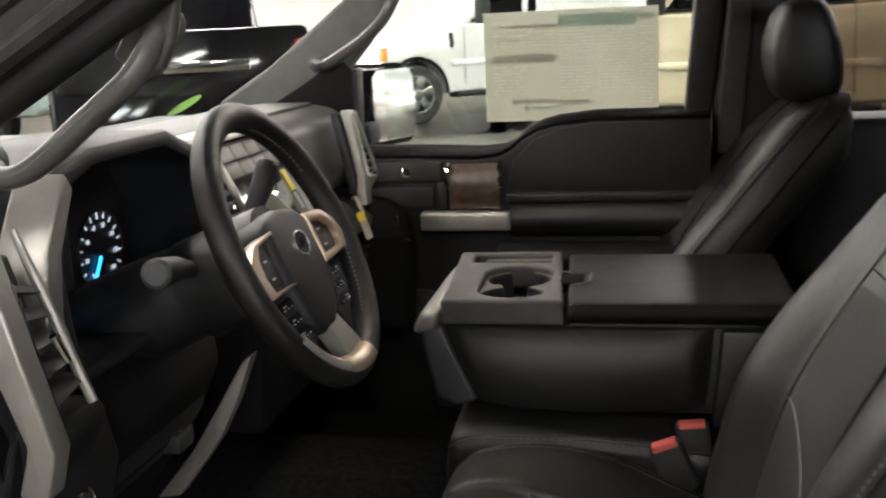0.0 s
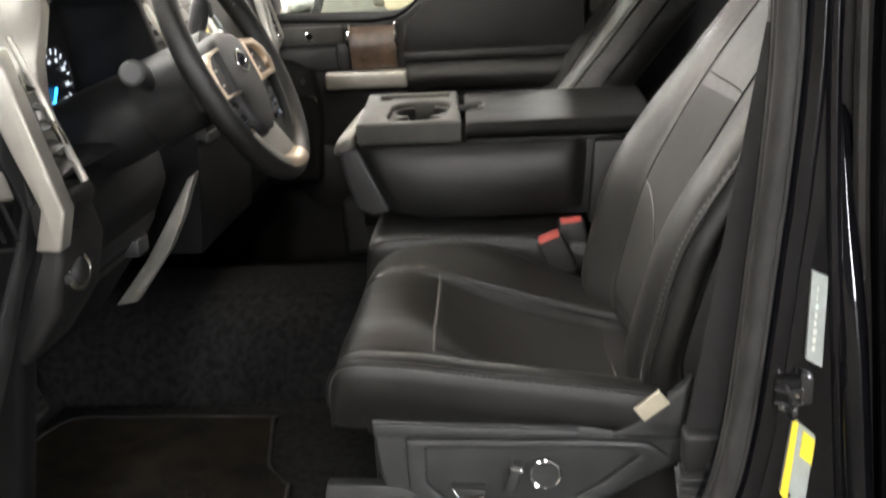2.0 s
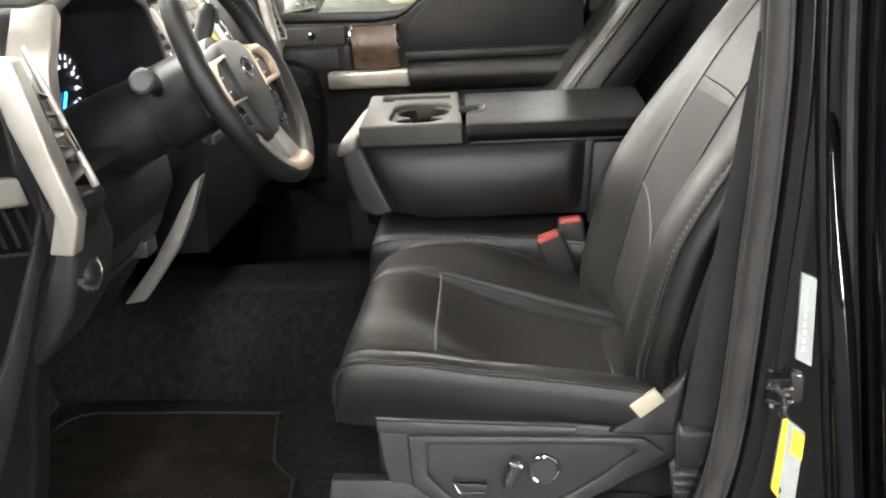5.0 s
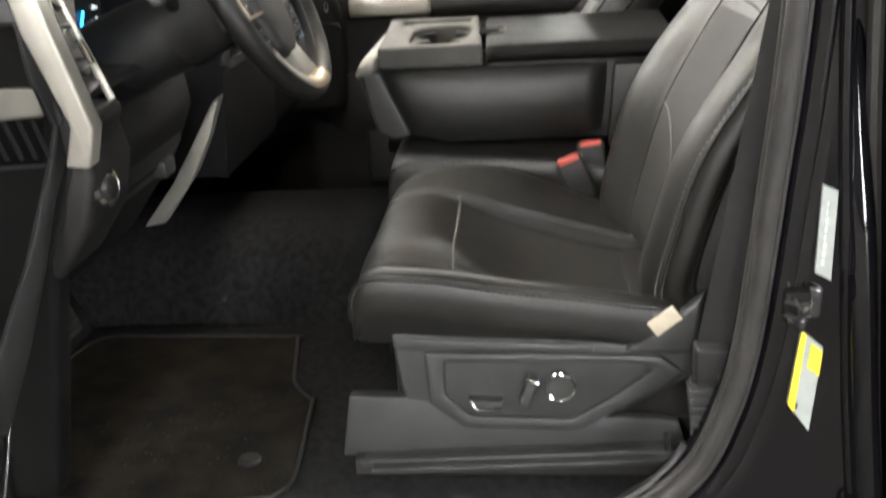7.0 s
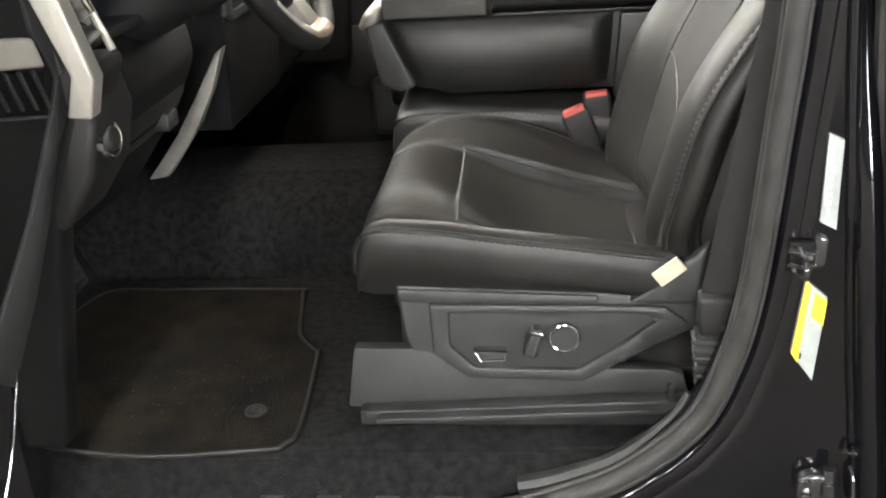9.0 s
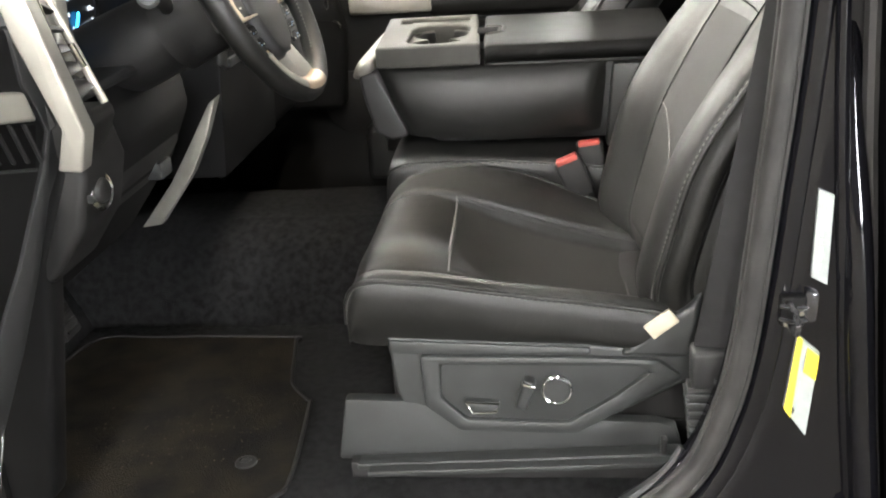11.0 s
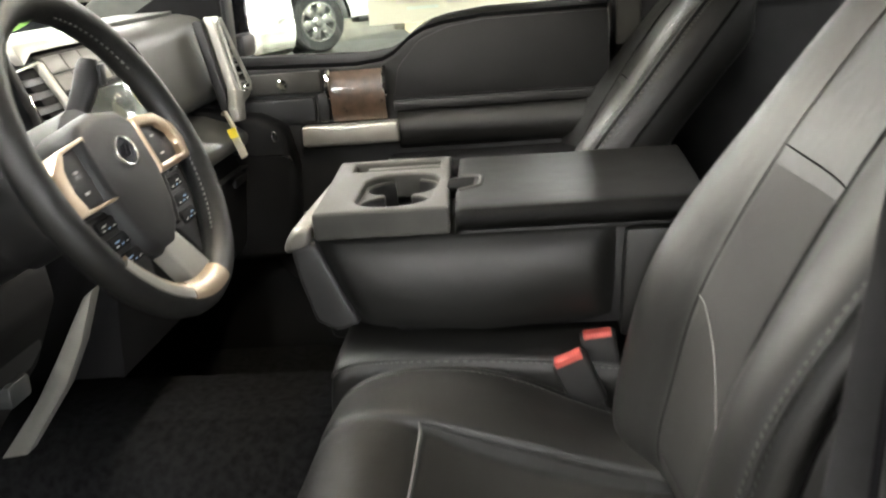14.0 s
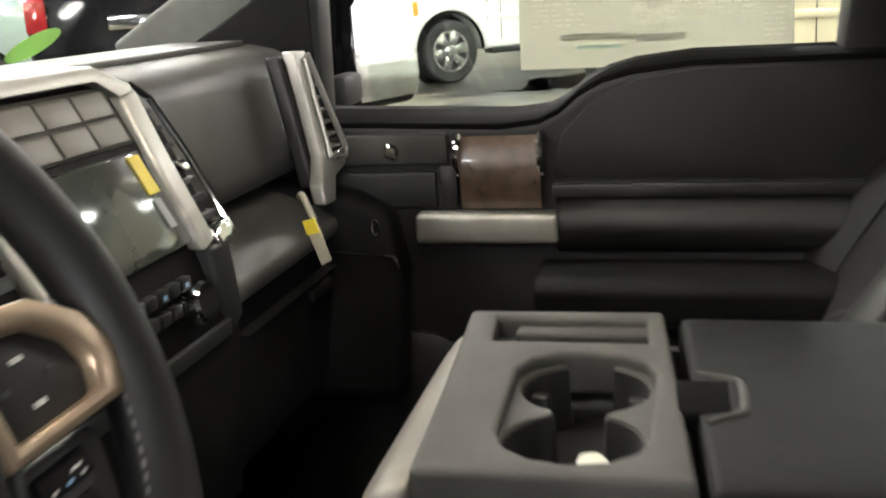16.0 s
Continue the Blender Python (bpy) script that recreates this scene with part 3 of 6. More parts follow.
part("rear_door_skin", prism([(p + 0.046, q) for p, q in POST[1:]] + [(2.0, 0.36), (2.0, 1.45)], "y", -0.93, -0.80, 0.014, 4), PAINT, cab, "gloss black rear door edge")
hinge = part("rear_hinge", prism([(0.752, 0.560), (0.782, 0.556), (0.790, 0.566), (0.790, 0.598), (0.764, 0.596), (0.752, 0.588)], "y", -0.892, -0.868, 0.005, 3), STEEL, cab, "black enamelled hinge leaf")
part("hinge_pin", tube([(0.790, -0.888, 0.546), (0.789, -0.888, 0.606)], 0.0075, 12), STEEL, hinge)
part("hinge_knuckle", lathe([(0.011, -0.009), (0.011, 0.009)], (0.7895, -0.888, 0.577), (0, 0, 1), 14), STEEL, hinge)
for bx, bz in ((0.762, 0.570), (0.764, 0.588)):
    part("bolt", lathe([(0.0065, 0), (0.0065, 0.004), (0.004, 0.006)], (bx, -0.892, bz), (0, -1, 0), 6), STEEL, hinge)
part("wiring_clip", tube(curve([(0.806, -0.872, 0.622), (0.812, -0.884, 0.628), (0.822, -0.884, 0.626), (0.826, -0.872, 0.620)], 12), 0.0028, 8), STEEL, cab)
for dx0 in (0.0, 0.014):
    part("check_strap", tube(curve([(0.818 + dx0, -0.874, 0.600), (0.819 + dx0, -0.888, 0.588), (0.820 + dx0, -0.888, 0.560), (0.821 + dx0, -0.874, 0.548)], 16), 0.003, 8), STEEL, cab)
seal = tube(along_opening(0.003, -0.852, 90), 0.0145, 12, flat=1.0)
part("door_seal", seal, RUBBER, cab, "black rubber door seal")
part("seal_lip", tube(along_opening(-0.009, -0.842, 90), 0.0055, 8), RUBBER, cab)
part("seal_lip", tube(along_opening(0.012, -0.862, 90), 0.004, 6), RUBBER, cab)
part("pillar_trim", prism([(0.702, 0.60), (0.70, 0.8), (0.722, 1.15), (0.735, 1.5), (0.70, 1.75), (0.86, 1.75), (0.86, 0.6)], "y", -0.80, -0.74, 0.015, 3), PLASTIC, cab)
part("sill_plate", prism([(-0.5, 0.488), (0.36, 0.498), (0.36, 0.505), (-0.5, 0.497)], "y", -0.86, -0.80, 0.003), SILLDIRT, cab)
scuff = [(0.395, -0.812, 0.522), (0.45, -0.812, 0.535), (0.53, -0.808, 0.567), (0.60, -0.80, 0.62), (0.625, -0.795, 0.66)]
part("scuff_plate", tube(curve(scuff, 24), [0.018] * 6 + [0.018 - 0.0007 * k for k in range(18)], 8, flat=0.7), GREYPLASTIC, cab, "grey moulded sill scuff plate")
for k in range(4):
    part("sill_clip", rbox(0.02 + 0.085 * k, 0.055 + 0.085 * k, -0.825, -0.80, 0.497, 0.506, 0.002), GREYPLASTIC, cab)
# door striker and latch on the pillar
striker = part("door_striker", rbox(0.724, 0.752, -0.880, -0.866, 0.874, 0.912, 0.003), KICK, cab)
part("striker_loop", tube(curve([(0.735, -0.882, 0.905), (0.735, -0.915, 0.902), (0.735, -0.922, 0.893), (0.735, -0.915, 0.882), (0.735, -0.882, 0.879)], 14), 0.004, 8), STEEL, striker)
for bx, bz in ((0.730, 0.905), (0.747, 0.893), (0.731, 0.880)):
    part("bolt", lathe([(0.0045, 0), (0.0045, 0.003), (0.003, 0.005)], (bx, -0.880, bz), (0, -1, 0), 10), CHROME, striker)

for bz in (0.888, 0.904):
    part("striker_bar", tube([(0.722, -0.886, bz), (0.735, -0.892, bz - 0.001), (0.752, -0.888, bz - 0.002)], 0.0032, 8), STEEL, striker)
part("striker_plate", prism([(0.752, 0.920), (0.768, 0.914), (0.766, 0.880), (0.752, 0.876)], "y", -0.878, -0.868, 0.003, 2), STEEL, striker)

# pillars at the windscreen
for nm, s in (("a_pillar", -1), ("a_pillar", 1)):
    yc = -0.80 if s < 0 else 0.80
    if s < 0:
        sec = [(-0.62, 1.165), (-0.35, 1.31), (-0.125, 1.428), (0.08, 1.545), (0.36, 1.72), (0.36, 1.80), (0.18, 1.76), (-0.05, 1.60), (-0.20, 1.505), (-0.45, 1.36), (-0.66, 1.25)]
    else:
        sec = [(-0.26, 1.27), (-0.257, 1.42), (-0.205, 1.475), (-0.11, 1.60), (0.02, 1.75), (0.02, 1.8), (-0.05, 1.8), (-0.26, 1.58), (-0.45, 1.435), (-0.60, 1.345), (-0.5, 1.27)]
    # Far pillar is lit, near one shaded: the difference is put into colour.
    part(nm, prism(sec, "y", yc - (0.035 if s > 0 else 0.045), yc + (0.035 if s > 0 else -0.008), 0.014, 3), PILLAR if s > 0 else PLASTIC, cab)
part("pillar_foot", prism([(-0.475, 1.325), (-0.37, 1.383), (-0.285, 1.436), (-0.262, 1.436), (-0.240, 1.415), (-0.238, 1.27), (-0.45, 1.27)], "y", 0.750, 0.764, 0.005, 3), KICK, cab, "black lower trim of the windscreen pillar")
part("handle_base", prism([(-0.01, 1.49), (0.018, 1.466), (0.036, 1.474), (0.050, 1.50), (0.060, 1.545), (0.03, 1.55)], "y", -0.810, -0.796, 0.005, 3), DASH, cab)
part("a_pillar_seal", tube([(-0.60, -0.852, 1.205), (-0.2, -0.850, 1.43), (0.1, -0.846, 1.60), (0.36, -0.84, 1.755)], 0.014, 10), RUBBER, cab)
part("a_pillar_seal", tube([(-0.62, -0.848, 1.245), (-0.2, -0.846, 1.475), (0.1, -0.842, 1.645)], 0.007, 8), RUBBER, cab)
wind = bmesh.new()
wv = [wind.verts.new(p) for p in ((-0.75, -0.74, 1.27), (-0.79, 0.03, 1.27), (-0.75, 0.80, 1.27), (0.12, 0.76, 1.79), (0.08, 0.03, 1.80), (0.12, -0.72, 1.79))]
wind.faces.new((wv[0], wv[1], wv[4], wv[5]))
wind.faces.new((wv[1], wv[2], wv[3], wv[4]))
ws = part("windscreen", wind, PANE, cab, "clear laminated windscreen")
ws.visible_shadow = False


def grab_handle(pts, r, t_label):
    t = thing("grab_handle", pts[0], t_label, "grab handle", "grab handles")
    part("grip", tube(curve(pts, 40), [r * 1.2 * (1.25 if k < 5 or k > 34 else 1.0) for k in range(40)], 12, flat=0.75), HANDLE, t)
    for p in (pts[0], pts[-1]):
        part("mount", lathe([(r * 1.7, -0.006), (r * 1.7, 0.004), (r * 1.2, 0.012)], p, (0, -1 if p[1] < 0 else -1, 0.2), 16), PILLAR, t)
    return t


grab_handle([(-0.16, -0.795, 1.395), (-0.135, -0.83, 1.387), (-0.09, -0.836, 1.391), (-0.02, -0.836, 1.440), (0.018, -0.832, 1.470), (0.030, -0.815, 1.495), (0.032, -0.79, 1.515)], 0.0120, "grey moulded grab handle on the windscreen pillar")
grab_handle([(-0.33, 0.77, 1.435), (-0.30, 0.735, 1.432), (-0.27, 0.725, 1.445), (-0.20, 0.725, 1.487), (-0.15, 0.725, 1.53), (-0.12, 0.735, 1.58), (-0.11, 0.765, 1.60)], 0.014, "grey moulded grab handle on the far windscreen pillar")


# ---- dashboard ----
dash = thing("dashboard", (-0.4, 0.0, 0.8), "charcoal dashboard with satin silver trim and vents", "dashboard")
top = [(-0.86, 1.20), (-0.84, 1.275), (-0.66, 1.318), (-0.45, 1.338), (-0.33, 1.338), (-0.285, 1.328), (-0.262, 1.305), (-0.245, 1.17), (-0.262, 1.145), (-0.45, 1.13)]
part("upper_pad", prism(top, "y", 0.205, 0.74, 0.014, 4), DASH, dash)
part("upper_pad", prism([(p - 0.02 if p > -0.3 else p, q) for p, q in top], "y", -0.275, 0.204, 0.014, 4), DASH, dash)
part("upper_pad", prism([(min(p, -0.37), q) for p, q in top if p < -0.28], "y", -0.80, -0.276, 0.014, 4), DASH, dash)
part("defroster_strip", rbox(-0.72, -0.60, -0.70, 0.68, 1.312, 1.326, 0.004), DARK, dash)
part("dash_lip", prism([(-0.56, 1.337), (-0.45, 1.347), (-0.33, 1.346), (-0.33, 1.337), (-0.45, 1.336)], "y", -0.78, 0.70, 0.003), DASH, dash)
ledge = [(-0.40, 1.14), (-0.262, 1.125), (-0.20, 1.103), (-0.172, 1.085), (-0.176, 1.062), (-0.205, 1.05), (-0.40, 1.06)]
part("ledge", prism(ledge, "y", 0.235, 0.70, 0.010, 3), DASH, dash)
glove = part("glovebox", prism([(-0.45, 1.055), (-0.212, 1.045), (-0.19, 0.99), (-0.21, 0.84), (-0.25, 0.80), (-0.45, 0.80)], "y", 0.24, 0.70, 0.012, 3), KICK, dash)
part("glovebox_gap", rbox(-0.24, -0.183, 0.30, 0.66, 1.012, 1.015, 0.001), PLASTIC, glove)
part("glovebox_latch", rbox(-0.200, -0.182, 0.52, 0.60, 0.985, 1.005, 0.004), PLASTIC, glove)

# Thin metal rod drawn as the highlight line along the glovebox edge.
part("edge_highlight", tube([(-0.215, 0.613, 1.036), (-0.150, 0.613, 1.033), (-0.098, 0.613, 1.030)], 0.0014, 6), STEEL, glove)
part("trim_end", tube([(-0.104, 0.613, 1.031), (-0.092, 0.612, 1.028), (-0.087, 0.613, 1.020), (-0.085, 0.615, 1.010)], [0.0022, 0.0034, 0.0036, 0.0022], 10), CHROME, glove)
# passenger side vent
PL = Matrix(((1, 0, -0.205, -0.198 + 0.205 * 1.245), (0, 1, 0, -0.026), (0, 0, 1, 0), (0, 0, 0, 1)))
pv = part("air_vent", prism([(0.610, 1.332), (0.660, 1.330), (0.634, 1.313), (0.628, 1.25), (0.630, 1.183), (0.706, 1.172), (0.692, 1.158), (0.640, 1.150), (0.612, 1.118), (0.572, 1.120), (0.574, 1.148), (0.606, 1.182), (0.612, 1.27)], "x", -0.010, 0.010, 0.004, 3, PL), SILVER, dash, "satin silver air vent frame")
part("vent_edge", tube([PL @ Vector((0.012, p, q)) for p, q in ((0.633, 1.320), (0.652, 1.325), (0.676, 1.254), (0.704, 1.184), (0.692, 1.171), (0.632, 1.180))], 0.0045, 8, True), SILVER, pv, "chrome vent edge")
part("vent_back", prism([(0.62, 1.32), (0.652, 1.32), (0.702, 1.19), (0.69, 1.165), (0.62, 1.18)], "x", -0.036, -0.016, 0.0005, 1, PL), CREASE, pv)
for k in range(7):
    f = (k + 0.7) / 7.6
    z = 1.312 - 0.14 * f
    part("slat", rbox(-0.012, 0.009, 0.628, 0.654 + 0.046 * f, z - 0.0022, z + 0.0022, 0.0015, 2, PL), SATIN, pv)
part("vent_tab", prism([(0.650, 1.182), (0.702, 1.186), (0.692, 1.169), (0.645, 1.172)], "x", 0.0, 0.015, 0.002, 2, PL), CHROME, pv)
part("lock_ring", tube([(-0.116 + 0.005 * math.cos(a), 0.6135, 1.072 + 0.011 * math.sin(a)) for a in np.linspace(0, math.tau, 20, False)], 0.0017, 6, True), CHROME, dash)
# Dark strip in place of the shadow edge between vent and pad.
part("vent_shadow_edge", prism([(0.600, 1.326), (0.628, 1.324), (0.624, 1.14), (0.596, 1.14)], "x", -0.034, -0.011, 0.006, 3, PL), DARK, dash)
part("dash_end", prism([(-0.30, 1.14), (-0.15, 1.118), (-0.095, 1.09), (-0.078, 1.0), (-0.095, 0.80), (-0.35, 0.8)], "y", 0.615, 0.682, 0.02, 4), KICK, dash)
# driver's side vent: silver outer cheek, chrome inner edge, slats between
dv = part("air_vent", prism([(-0.152, 1.325), (-0.119, 1.322), (-0.072, 1.136), (-0.085, 1.088), (-0.115, 1.091), (-0.100, 1.140), (-0.138, 1.250)], "y", -0.880, -0.850, 0.004, 3), SILVER, dash, "satin silver air vent cheek")
A0, A1 = Vector((-0.113, -0.852, 1.290)), Vector((-0.078, -0.852, 1.142))
B0, B1 = Vector((-0.131, -0.780, 1.268)), Vector((-0.088, -0.780, 1.150))
part("vent_edge", tube([B0 + (B0 - B1) * 0.5, B0, B1], [0.004, 0.0055, 0.0055], 10), SILVER, dv, "chrome vent edge")
part("vent_edge", tube([A0, A1], 0.003, 8), CHROME, dv)
for f in (0.12, 0.31, 0.50, 0.69, 0.88):
    back = Vector((-0.018, 0, 0.012))
    part("slat", tube([A0.lerp(A1, f) + back, B0.lerp(B1, f) + back], 0.016, 8, flat=0.28), PLASTIC, dv)
part("vent_tab", tube([A0.lerp(B1, 0.45) + Vector((0.004, 0, 0.004)), A0.lerp(B1, 0.6) + Vector((0.006, 0, -0.004))], 0.004, 8), CHROME, dv)
part("vent_back", prism([(-0.20, 1.31), (-0.165, 1.30), (-0.12, 1.14), (-0.15, 1.12)], "y", -0.852, -0.775, 0.002), DARK, dv)
part("vent_foot", prism([(-0.085, 1.150), (-0.080, 1.135), (-0.100, 1.095), (-0.16, 1.09), (-0.16, 1.15)], "y", -0.850, -0.765, 0.008, 3), DARK, dv)
part("cluster_trim", prism([(-0.695, 1.372), (-0.748, 1.295), (-0.762, 1.22), (-0.725, 1.160), (-0.708, 1.168), (-0.728, 1.222), (-0.718, 1.288), (-0.682, 1.352)], "x", -0.20, -0.140, 0.005, 3), SILVER, dash, "satin trim beside the instrument cluster")

# centre stack, its face leaning back towards the bottom
SLOPE = (0.244 - 0.163) / (1.316 - 1.167)


def stack_m(off=0.0):
    return Matrix(((1, 0, -SLOPE, -0.163 + SLOPE * 1.167 + off), (0, 1, 0, 0), (0, 0, 1, 0), (0, 0, 0, 1)))


S = stack_m(0.008)
stack = part("centre_panel", prism([(-0.26, 1.335), (-0.246, 1.330), (-0.209, 1.27), (-0.160, 1.165), (-0.146, 1.08), (-0.165, 0.86), (-0.34, 0.86), (-0.34, 1.33)], "y", -0.165, 0.205, 0.006, 2), KICK, dash)
part("top_cap", prism([(-0.16, 1.350), (0.135, 1.350), (0.184, 1.328), (0.180, 1.318), (0.150, 1.316), (0.125, 1.334), (-0.12, 1.334), (-0.16, 1.32)], "x", -0.05, 0.012, 0.004, 2, S), SILVER, stack, "satin silver top cap")
for c, g in ((0.02, 1), (0.02, -1)):
    def sd(pts):
        return [(c + g * (p - 0.02), q) for p, q in pts]
    right = g > 0
    strip = [(0.150, 1.320), (0.186, 1.324), (0.172, 1.25), (0.162, 1.168), (0.130, 1.162), (0.140, 1.25)] if right else [(0.146, 1.320), (0.160, 1.322), (0.163, 1.25), (0.160, 1.166), (0.146, 1.164), (0.150, 1.25)]
    grid_o = [(0.186, 1.322), (0.207, 1.308), (0.213, 1.25), (0.211, 1.20), (0.207, 1.170), (0.160, 1.166), (0.170, 1.25)] if right else [(0.158, 1.318), (0.228, 1.312), (0.246, 1.25), (0.246, 1.20), (0.236, 1.172), (0.158, 1.170)]
    edge_o = [(0.188, 1.326), (0.209, 1.310), (0.215, 1.25), (0.213, 1.20), (0.209, 1.167), (0.164, 1.162)] if right else [(0.158, 1.320), (0.230, 1.315), (0.248, 1.25), (0.248, 1.20), (0.238, 1.168), (0.158, 1.166)]
    part("side_strip", prism(sd(strip), "x", -0.04, 0.012, 0.005, 3, S), SILVER, stack, "satin silver side strip")
    part("lower_strip", prism(sd([(0.140, 1.164), (0.190, 1.160), (0.206, 1.075), (0.175, 1.06), (0.155, 1.10)]), "x", -0.20, -0.142, 0.006, 3), GREYPLASTIC, stack)
    vb = part("air_vent", prism(sd(grid_o), "x", -0.05, -0.03, 0.001, 1, S), DARK, stack)
    part("vent_edge", tube([S @ Vector((0.006, p, q)) for p, q in sd(edge_o)], 0.004, 8), CHROME, vb, "chrome vent edge")
    part("vent_tip", prism(sd([(0.168, 1.178), (0.211, 1.181), (0.208, 1.162), (0.164, 1.160)] if right else [(0.196, 1.176), (0.224, 1.178), (0.220, 1.160), (0.192, 1.160)]), "x", -0.01, 0.012, 0.002, 2, S), CHROME, vb)
    for k in range(7):
        zz = 1.186 + 0.0185 * k
        y0, y1 = sorted((c + g * (0.142 + 0.0035 * k if right else 0.142), c + g * ((0.193 if right else 0.226) - (0.001 if right else 0.003) * k)))
        part("slat", rbox(-0.03, 0.002, y0, y1, zz - 0.003 - (0 if right else 0.0015), zz + 0.003 + (0 if right else 0.0015), 0.0015, 2, S), PLASTIC if right else GREYPLASTIC, vb)
    part("vent_tab", rbox(-0.004, 0.010, min(c + g * 0.168, c + g * 0.180), max(c + g * 0.168, c + g * 0.180), 1.235, 1.243, 0.002, 2, S), CHROME, vb)
part("screen", rbox(-0.012, 0.004, -0.103, 0.135, 1.172, 1.266, 0.003, 2, S), SCREEN, stack, "dark touch screen with faint reflections")
top_panel = part("stack_top_panel", rbox(-0.012, 0.005, -0.103, 0.140, 1.272, 1.328, 0.004, 2, S), TRAY, stack)
for y0 in (-0.098, -0.040, 0.018, 0.076):
    for z0 in (1.276, 1.302):
        part("preset_key", rbox(0.002, 0.0075, y0, y0 + 0.054, z0, z0 + 0.023, 0.002, 2, S), SATIN, top_panel)
part("screen_note", rbox(0.0035, 0.0055, 0.108, 0.128, 1.225, 1.262, 0, 2, S), YELLOW, stack, "yellow sticky flag on the screen")
part("screen_note", rbox(0.0035, 0.0056, 0.108, 0.120, 1.192, 1.22, 0, 2, S), WHITE, stack, "white printed film on the screen edge")
for k in range(2):
    part("climate_knob", lathe([(0.022, 0), (0.022, 0.018), (0.019, 0.022)], (-0.150, -0.09 + 0.19 * k, 1.115), (0.95, 0, 0.2), 24), CHROME, stack)
for k in range(7):
    for r in range(2):
        part("stack_button", rbox(-0.152, -0.142, -0.055 + 0.022 * k, -0.037 + 0.022 * k, 1.135 - 0.022 * r, 1.148 - 0.022 * r, 0.002, 2), GREYPLASTIC, stack)
for k in range(4):
    part("button_light", rbox(-0.1425, -0.1412, -0.05 + 0.044 * k, -0.044 + 0.044 * k, 1.139, 1.143, 0), BLUELED, stack)
part("switch_bar", rbox(-0.160, -0.140, -0.12, 0.17, 1.062, 1.080, 0.003), GREYPLASTIC, stack)

# instrument cluster and its hood
hood_o = [(-0.74, 1.14), (-0.735, 1.28), (-0.69, 1.365), (-0.60, 1.388), (-0.40, 1.388), (-0.315, 1.355), (-0.285, 1.27), (-0.28, 1.14)]
hood_i = [(-0.705, 1.155), (-0.70, 1.27), (-0.665, 1.345), (-0.59, 1.366), (-0.41, 1.366), (-0.335, 1.335), (-0.308, 1.26), (-0.305, 1.155)]
LEAN = Matrix(((1, 0, -0.12, 0.12 * 1.38), (0, 1, 0, 0), (0, 0, 1, 0), (0, 0, 0, 1)))
hood = part("cluster_hood", ring(hood_o, hood_i, "x", -0.36, -0.165, 0.008, LEAN), PLASTIC, dash)
part("hood_back", prism([(p, q - 0.002) for p, q in hood_o], "x", -0.46, -0.355, 0.01, 2), DASH, dash)
face = part("cluster_face", prism([(p, q) for p, q in hood_i], "x", -0.300, -0.292, 0.001, 1), DARK, dash, "dark instrument cluster with lit dials")


def dial(y, z, r, needle_deg):
    part("dial_ring", ring([(y + r * math.cos(a), z + r * math.sin(a)) for a in np.linspace(0, math.tau, 36, False)], [(y + r * 0.95 * math.cos(a), z + r * 0.95 * math.sin(a)) for a in np.linspace(0, math.tau, 36, False)], "x", -0.292, -0.286, 0.001), DARK, face)
    for k in range(15):
        a = radians(225 - k * 270 / 14)
        m = Matrix.Translation((-0.290, y + r * 0.84 * math.cos(a), z + r * 0.84 * math.sin(a))) @ Matrix.Rotation(a, 4, "X")
        part("tick", rbox(-0.0005, 0.0008, -r * 0.07, r * 0.07, -0.0009, 0.0009, 0, 2, m), GAUGE, face)
    a = radians(needle_deg)
    m = Matrix.Translation((-0.288, y, z)) @ Matrix.Rotation(a, 4, "X")
    part("needle", rbox(-0.001, 0.001, 0.006, r * 0.72, -0.0022, 0.0022, 0, 2, m), NEEDLE, face, "blue lit needle")


def numerals(y, z, r, words):
    for k, w in enumerate(words):
        a = radians(225 - k * 270 / (len(words) - 1))
        cu = bpy.data.curves.new("numeral", "FONT")
        cu.body, cu.size, cu.align_x, cu.align_y = w, r * 0.16, "CENTER", "CENTER"
        cu.extrude = 0.0003
        tmp = bpy.data.objects.new("numeral", cu)
        me = bpy.data.meshes.new_from_object(tmp)
        bpy.data.objects.remove(tmp)
        bpy.data.curves.remove(cu)
        me.materials.append(GAUGE)
        ob = new("numeral", me)
        ob.parent = face
        ob.matrix_parent_inverse = Matrix.Identity(4)
        ob.matrix_local = Matrix.Translation((-0.289, y + r * 0.62 * math.cos(a), z + r * 0.62 * math.sin(a))) @ Euler((radians(90), 0, radians(90))).to_matrix().to_4x4()


dial(-0.388, 1.218, 0.062, 235)
numerals(-0.388, 1.218, 0.062, ["0", "20", "40", "60", "80", "100", "120", "140"])
dial(-0.595, 1.235, 0.060, 250)
part("cluster_screen", rbox(-0.292, -0.288, -0.545, -0.465, 1.185, 1.285, 0.004), SCREEN, face)

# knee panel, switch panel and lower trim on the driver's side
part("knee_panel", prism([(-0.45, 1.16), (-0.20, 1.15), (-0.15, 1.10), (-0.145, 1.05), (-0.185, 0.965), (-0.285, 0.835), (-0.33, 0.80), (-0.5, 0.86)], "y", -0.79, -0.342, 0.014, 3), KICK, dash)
part("column_panel", prism([(-0.30, 1.11), (-0.19, 1.085), (-0.160, 1.06), (-0.168, 0.99), (-0.21, 0.93), (-0.30, 0.9)], "y", -0.63, -0.355, 0.016, 3), DARK, dash)
